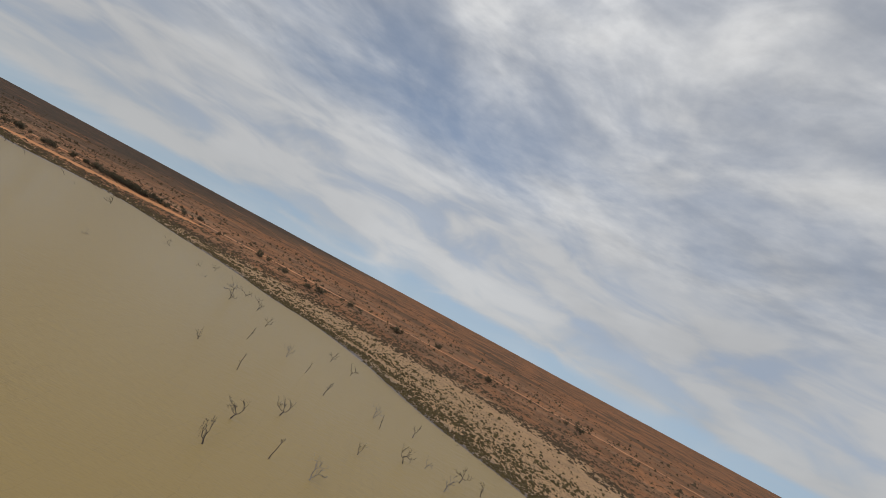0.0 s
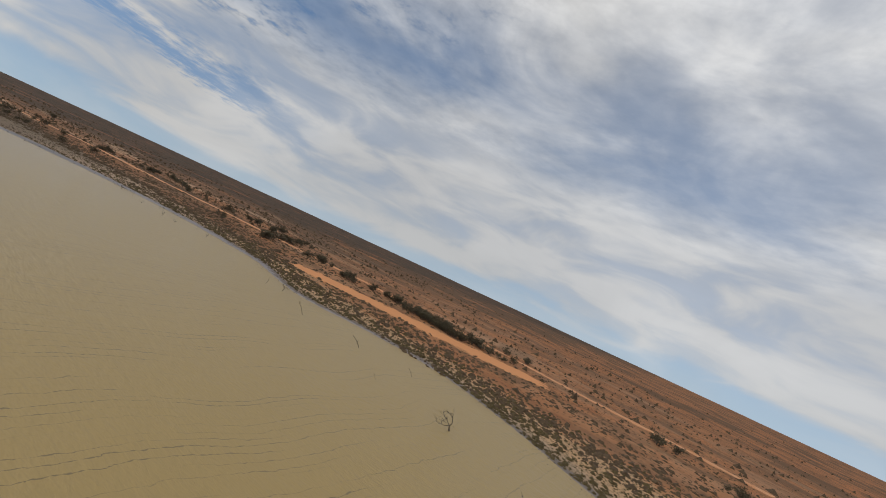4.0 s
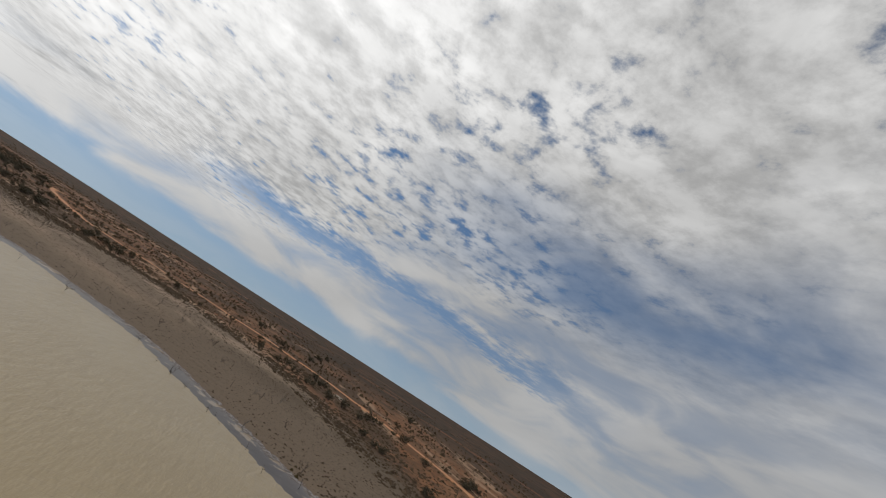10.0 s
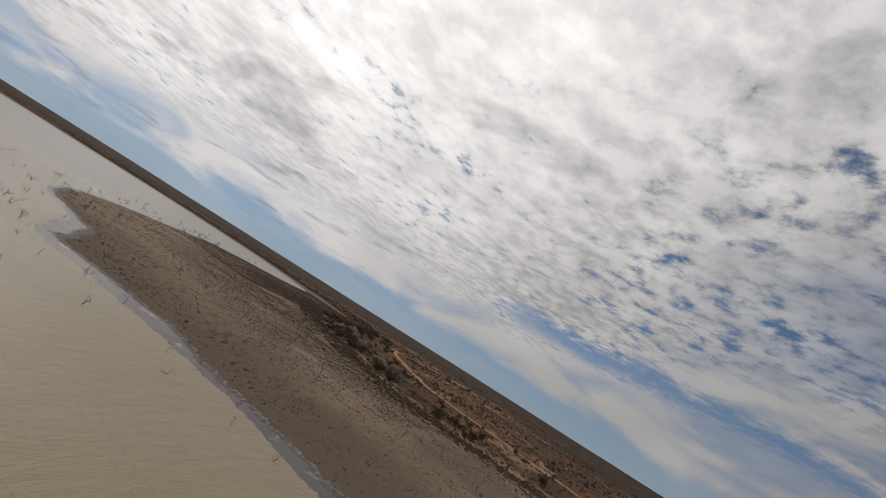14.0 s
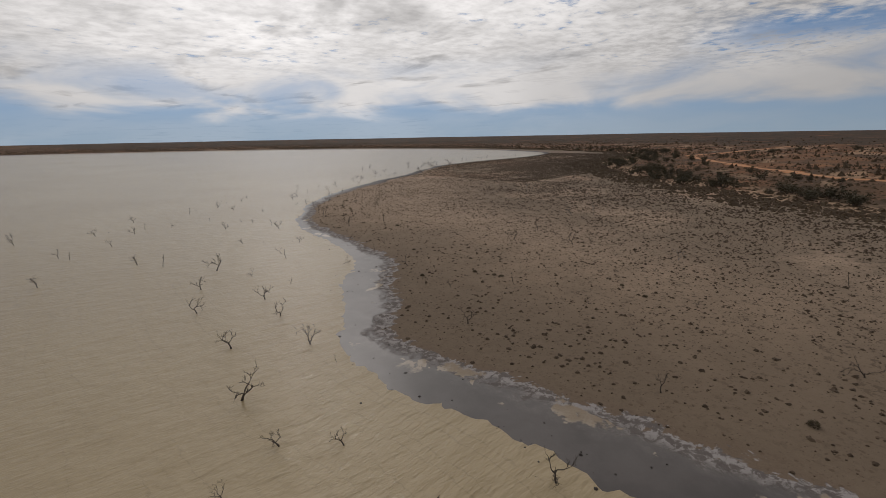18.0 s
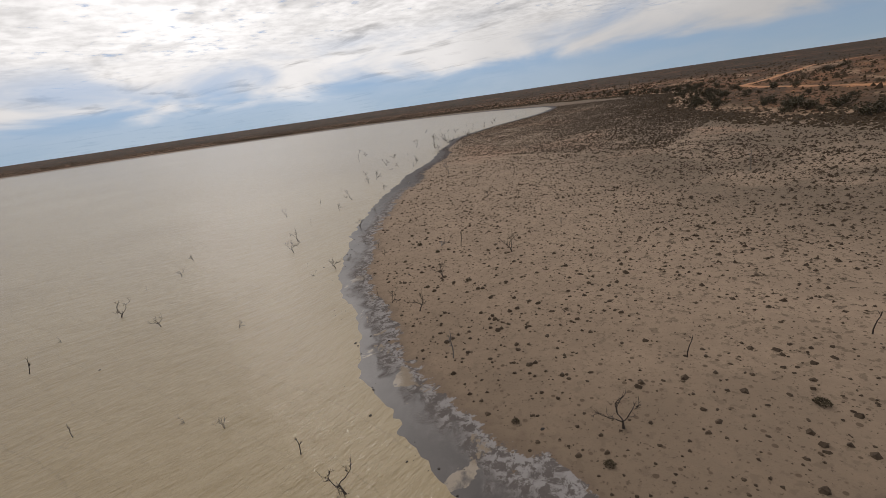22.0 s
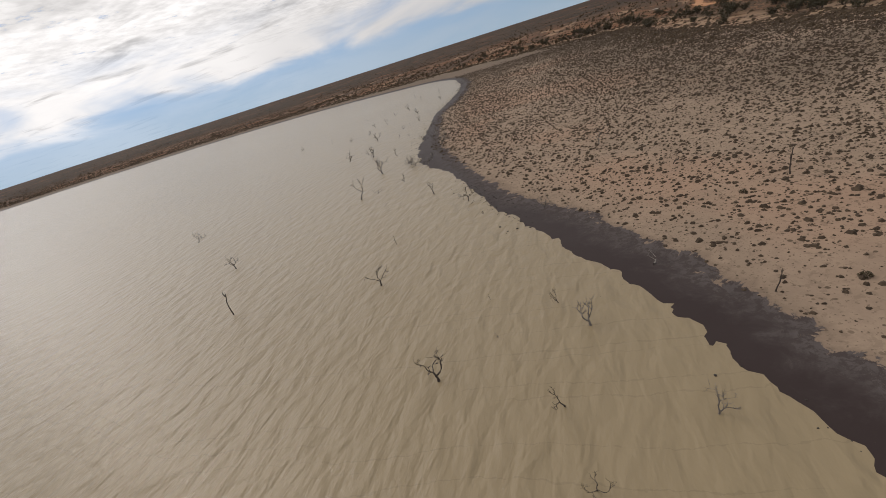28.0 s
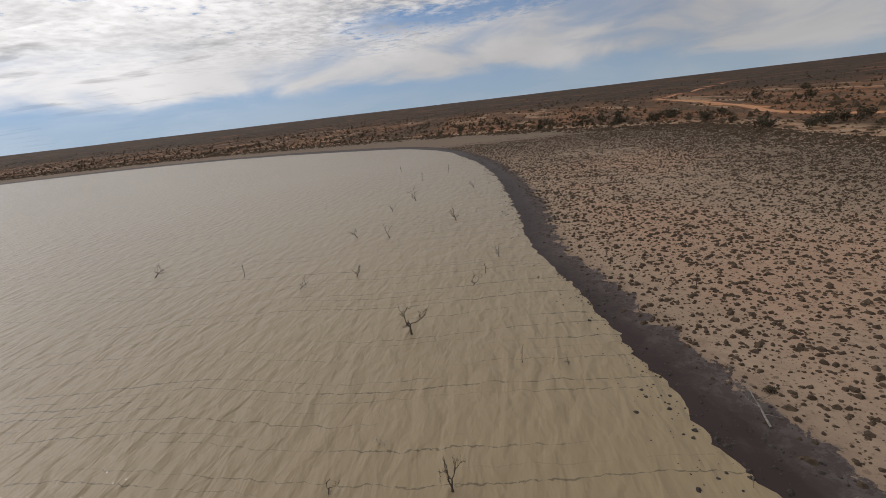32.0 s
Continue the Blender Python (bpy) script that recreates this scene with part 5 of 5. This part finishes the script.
# ---- living shrubs: mulga on the red bank ----
def mulga(seed, wide):
    r = random.Random(seed)
    root = new("mulga_shrub")
    tubes, ends = [], []
    for k in range(5):
        a = 1.257 * k + r.uniform(-0.4, 0.4)
        q = limb(r, Vector((0.05 * math.cos(a), 0.05 * math.sin(a), -0.1)), Vector((math.cos(a) * wide, math.sin(a) * wide, 1.0)), r.uniform(0.75, 1.0), 0.035, 0.25, 6)
        tubes.append(q)
        ends += q[0][3:]
        for s in twigs(r, *q, 0.3, 1):
            ends += s[0][2:]
    part("trunk", limb_mesh("trunk", tubes, BARK), root)
    nr = np.random.RandomState(seed)
    v, n = [], 0
    for e in ends:
        for _ in range(8):
            c = np.array(e) + nr.normal(size=3) * (0.105, 0.105, 0.065)
            c[2] = max(c[2], 0.12)
            u, w = nr.normal(size=3), nr.normal(size=3)
            u, w = u / np.linalg.norm(u) * 0.058, w / np.linalg.norm(w) * 0.045
            v += [c - u, c + w, c + u, c - w]
            n += 1
    part("crown", mesh_of("crown", v, range(4 * n), [4] * n, LEAF, False), root)
    return root


SHRUBS = [mulga(300 + i, w) for i, w in enumerate((0.7, 1.0, 0.5, 0.9, 1.2, 0.6))]
SHRUBS_EAST = [(-47, 248, 3.2), (0, 262, 3), (-32, 272, 2.4), (59, 267, 2.6), (112, 255, 3), (-94, 276, 2.6), (28, 303, 2.5), (-72, 263, 2)]
SHRUBS_THICKET = [(-206, 279, 2.8), (-199, 276, 2.4), (-192, 272, 3), (-187, 273, 2.6), (-182, 271, 3.2), (-176, 270, 2.8), (-172, 269, 3), (-167, 272, 3), (-163, 279, 2.6), (-218, 275, 2.6), (-212, 279, 2.2), (-158, 300, 2.2), (-152, 310, 2), (-299, 246, 2.4), (-274, 254, 2.8), (-327, 300, 2.8), (-303, 300, 2.6), (-262, 274, 2.6)]
SHRUBS_BANK = [(-164, 275, 3), (-169, 268, 3), (-177, 273, 3.2), (-191, 275, 2.8), (-207, 279, 2.6), (-227, 268, 2.8), (-231, 273, 2.6), (-256, 276, 3), (-260, 281, 2.6), (-279, 263, 3.2), (-285, 272, 3), (-293, 284, 3.2), (-308, 311, 2.6), (-332, 291, 2.8), (-340, 316, 3), (-347, 281, 2.6), (-382, 272, 2.4), (-408, 282, 2.6), (-425, 268, 2.8), (-434, 276, 2.2), (-195, 285, 2.2), (-157, 278, 2.2), (-148, 282, 2)]
SHRUBS_POINT = [(-420, 266, 2.2), (-430, 285, 2.6), (-443, 244, 2.2), (-454, 252, 2.6), (-468, 219, 2.4), (-475, 204, 2.6), (-495, 179, 2.6), (-479, 224, 2), (-507, 175, 2.2), (-522, 53, 2.8), (-515, 64, 2.8), (-522, 47, 2.2), (-531, 15, 3), (-530, 10, 2.4), (-537, 3, 2.6), (-543, -15, 3), (-549, -30, 2.6), (-556, -42, 2.8), (-563, -21, 2.6), (-570, -36, 2.8), (-580, -60, 3), (-587, -49, 2.6), (-601, -60, 2.8), (-617, -69, 2.6), (-596, 154, 2.6)]
SHRUBS_FAR = [(-637, -99, 2.6), (-654, -96, 2.8), (-679, -96, 2.6), (-692, -106, 2.8), (-723, -116, 3), (-734, -127, 2.8), (-726, -110, 2.4), (-769, -131, 3), (-790, -143, 2.8), (-802, -131, 2.6), (-805, -155, 2.8), (-815, -170, 2.4), (-611, 176, 2.6), (-624, 269, 3), (-641, 132, 2.6), (-686, 187, 3), (-766, 201, 3), (-834, -59, 3), (-900, -51, 3), (-919, -14, 3)]

rim = FLAT.p[(FLAT.p[:, 0] < -380) & (FLAT.p[:, 0] > -900) & (FLAT.p[:, 1] > -260)]
steps_ = rim[1:, :2] - rim[:-1, :2]
SHRUBS_RIM = []
for _ in range(95):
    i = tr.randrange(len(steps_))
    n = Vector((-steps_[i][1], steps_[i][0])).normalized() * -(6 + 55 * tr.random() ** 1.6)
    SHRUBS_RIM.append((rim[i][0] + n.x, rim[i][1] + n.y, tr.uniform(1.3, 2.7)))
SHRUBS_RIM = [q for q in SHRUBS_RIM if lie(np.array([q[:2]]))[3][0] > 3 and ROAD.near(np.array([q[:2]]))[0][0] > 5]

first = {}
for group in (SHRUBS_EAST, SHRUBS_THICKET, SHRUBS_BANK, SHRUBS_POINT, SHRUBS_FAR, SHRUBS_RIM):
    # each stands with two lesser bushes close by
    lesser = [] if group is SHRUBS_RIM else [(x + tr.uniform(-7, 7), y + tr.uniform(-4, 4), h * tr.uniform(0.45, 0.8)) for x, y, h in group for _ in range(2)]
    group = group + [q for q in lesser if ROAD.near(np.array([q[:2]]))[0][0] > 4.5]
    gz = lie(np.array([q[:2] for q in group], float))[0]
    for (x, y, h), z in zip(group, gz):
        k = tr.randrange(6)
        m = pose(x, y, z, 0, 0, tr.uniform(0, 360)) @ Matrix.Diagonal((h * 1.75, h * 1.75, h * 1.3, 1))
        if k in first:
            ob = copy_thing(SHRUBS[k], m)
        else:
            ob, first[k] = SHRUBS[k], m
        tagged(ob, "dark olive mulga shrub with a rounded open crown on red soil" if h > 2.2 else "small dark mulga bush among the scrub", "shrub", "mulga shrubs")
for k, m in first.items():
    SHRUBS[k].matrix_basis = m


# ---- single dry bushes on the sand ----
def dry_bush(seed):
    """A low round bush, one unit across: wiry stems and small leaves."""
    r = random.Random(seed)
    root, tubes, nr = new("dry_bush"), [], np.random.RandomState(seed)
    for k in range(14):
        a = r.uniform(0, 6.283)
        tubes.append(limb(r, Vector((0, 0, -0.05)), Vector((math.cos(a), math.sin(a), r.uniform(0.5, 1.6))), r.uniform(0.35, 0.5), 0.012, 0.3, 4, 0.0))
    part("stems", limb_mesh("stems", tubes, BARK), root)
    n, v = 260, []
    a, e = nr.uniform(0, 6.283, n), nr.uniform(0.05, 1.0, n)
    for i in range(n):
        q = 0.5 * nr.uniform(0.55, 1.0)
        c = np.array((q * math.cos(a[i]) * math.sqrt(1 - 0.8 * e[i]), q * math.sin(a[i]) * math.sqrt(1 - 0.8 * e[i]), 0.02 + 0.75 * q * e[i]))
        u, w = nr.normal(size=3) * 0.035, nr.normal(size=3) * 0.03
        v += [c - u, c + w, c + u, c - w]
    part("foliage", mesh_of("foliage", v, range(4 * n), [4] * n, DRYLEAF, False), root)
    return root


BUSHLETS = [dry_bush(500 + i) for i in range(4)]
LONE_BUSHES = [(-414.8, -11.3, 0.84), (-408.5, -15.4, 0.79), (-415.3, -8.2, 0.72), (-415.4, -7.0, 0.78), (-417.6, -27.9, 0.69), (-429.1, -46.9, 0.95), (-419.3, -54.8, 0.67), (-436.1, -76.1, 0.69), (-419.7, -60.5, 0.57), (-443.8, -90.2, 0.83), (-442.3, -85.7, 0.69), (-446.8, -94.5, 0.60), (-403.9, 28.4, 0.93), (-420.7, 10.3, 0.74), (-422.8, 6.5, 0.67), (-515.8, -139.6, 0.85), (-563.7, -168.7, 0.65), (-562.5, -165.0, 0.51), (-530.9, -142.1, 0.78), (-601.0, -191.1, 0.79)]
first = {}
for x, y, w in LONE_BUSHES:
    z = lie(np.array([[x, y]]))[0][0]
    k, m = tr.randrange(4), pose(x, y, z, 0, 0, tr.uniform(0, 360)) @ Matrix.Diagonal((w, w, w, 1))
    if k in first:
        ob = copy_thing(BUSHLETS[k], m)
    else:
        ob, first[k] = BUSHLETS[k], m
    tagged(ob, "low round dry bush with olive brown foliage on bare sand", "bush", "dry bushes on the sand")
for k, m in first.items():
    BUSHLETS[k].matrix_basis = m


# ---- driftwood ----
def driftwood(seed, x, y, turn, length):
    r = random.Random(seed)
    root = new("driftwood")
    a = limb(r, Vector((0, 0, 0.06)), Vector((1, 0, 0)), length, 0.07, 0.2, 7, 0.0)
    part("log", limb_mesh("log", [a], GREYWOOD), root)
    for k in range(3):
        q = limb(r, a[0][2 + k], Vector((r.uniform(0, 1), r.choice((-1, 1)), 0.35)), length * 0.35, 0.03, 0.3, 5, 0.05)
        part("branch", limb_mesh("branch", [q] + twigs(r, *q, 0.25, 1), GREYWOOD), root)
    z = lie(np.array([[x, y]], float))[0][0]
    root.matrix_basis = pose(x, y, max(z, 0.0), 0, 0, turn)
    tagged(root, "bleached fallen branch lying at the water's edge", "driftwood", "driftwood along the shore")


driftwood(6, -445.4, -87.6, 40, 2.6)
driftwood(7, -445.9, -88.4, 95, 2.2)
driftwood(8, -444.2, -100.3, 20, 2.4)
driftwood(1, -481.4, -128.6, 200, 3)
driftwood(2, -520.2, -150.6, 150, 2.6)
driftwood(3, -570.9, -185.9, 120, 2.5)
driftwood(4, -437, -97.4, 60, 2.2)
driftwood(5, -597.9, -192.6, 170, 3)
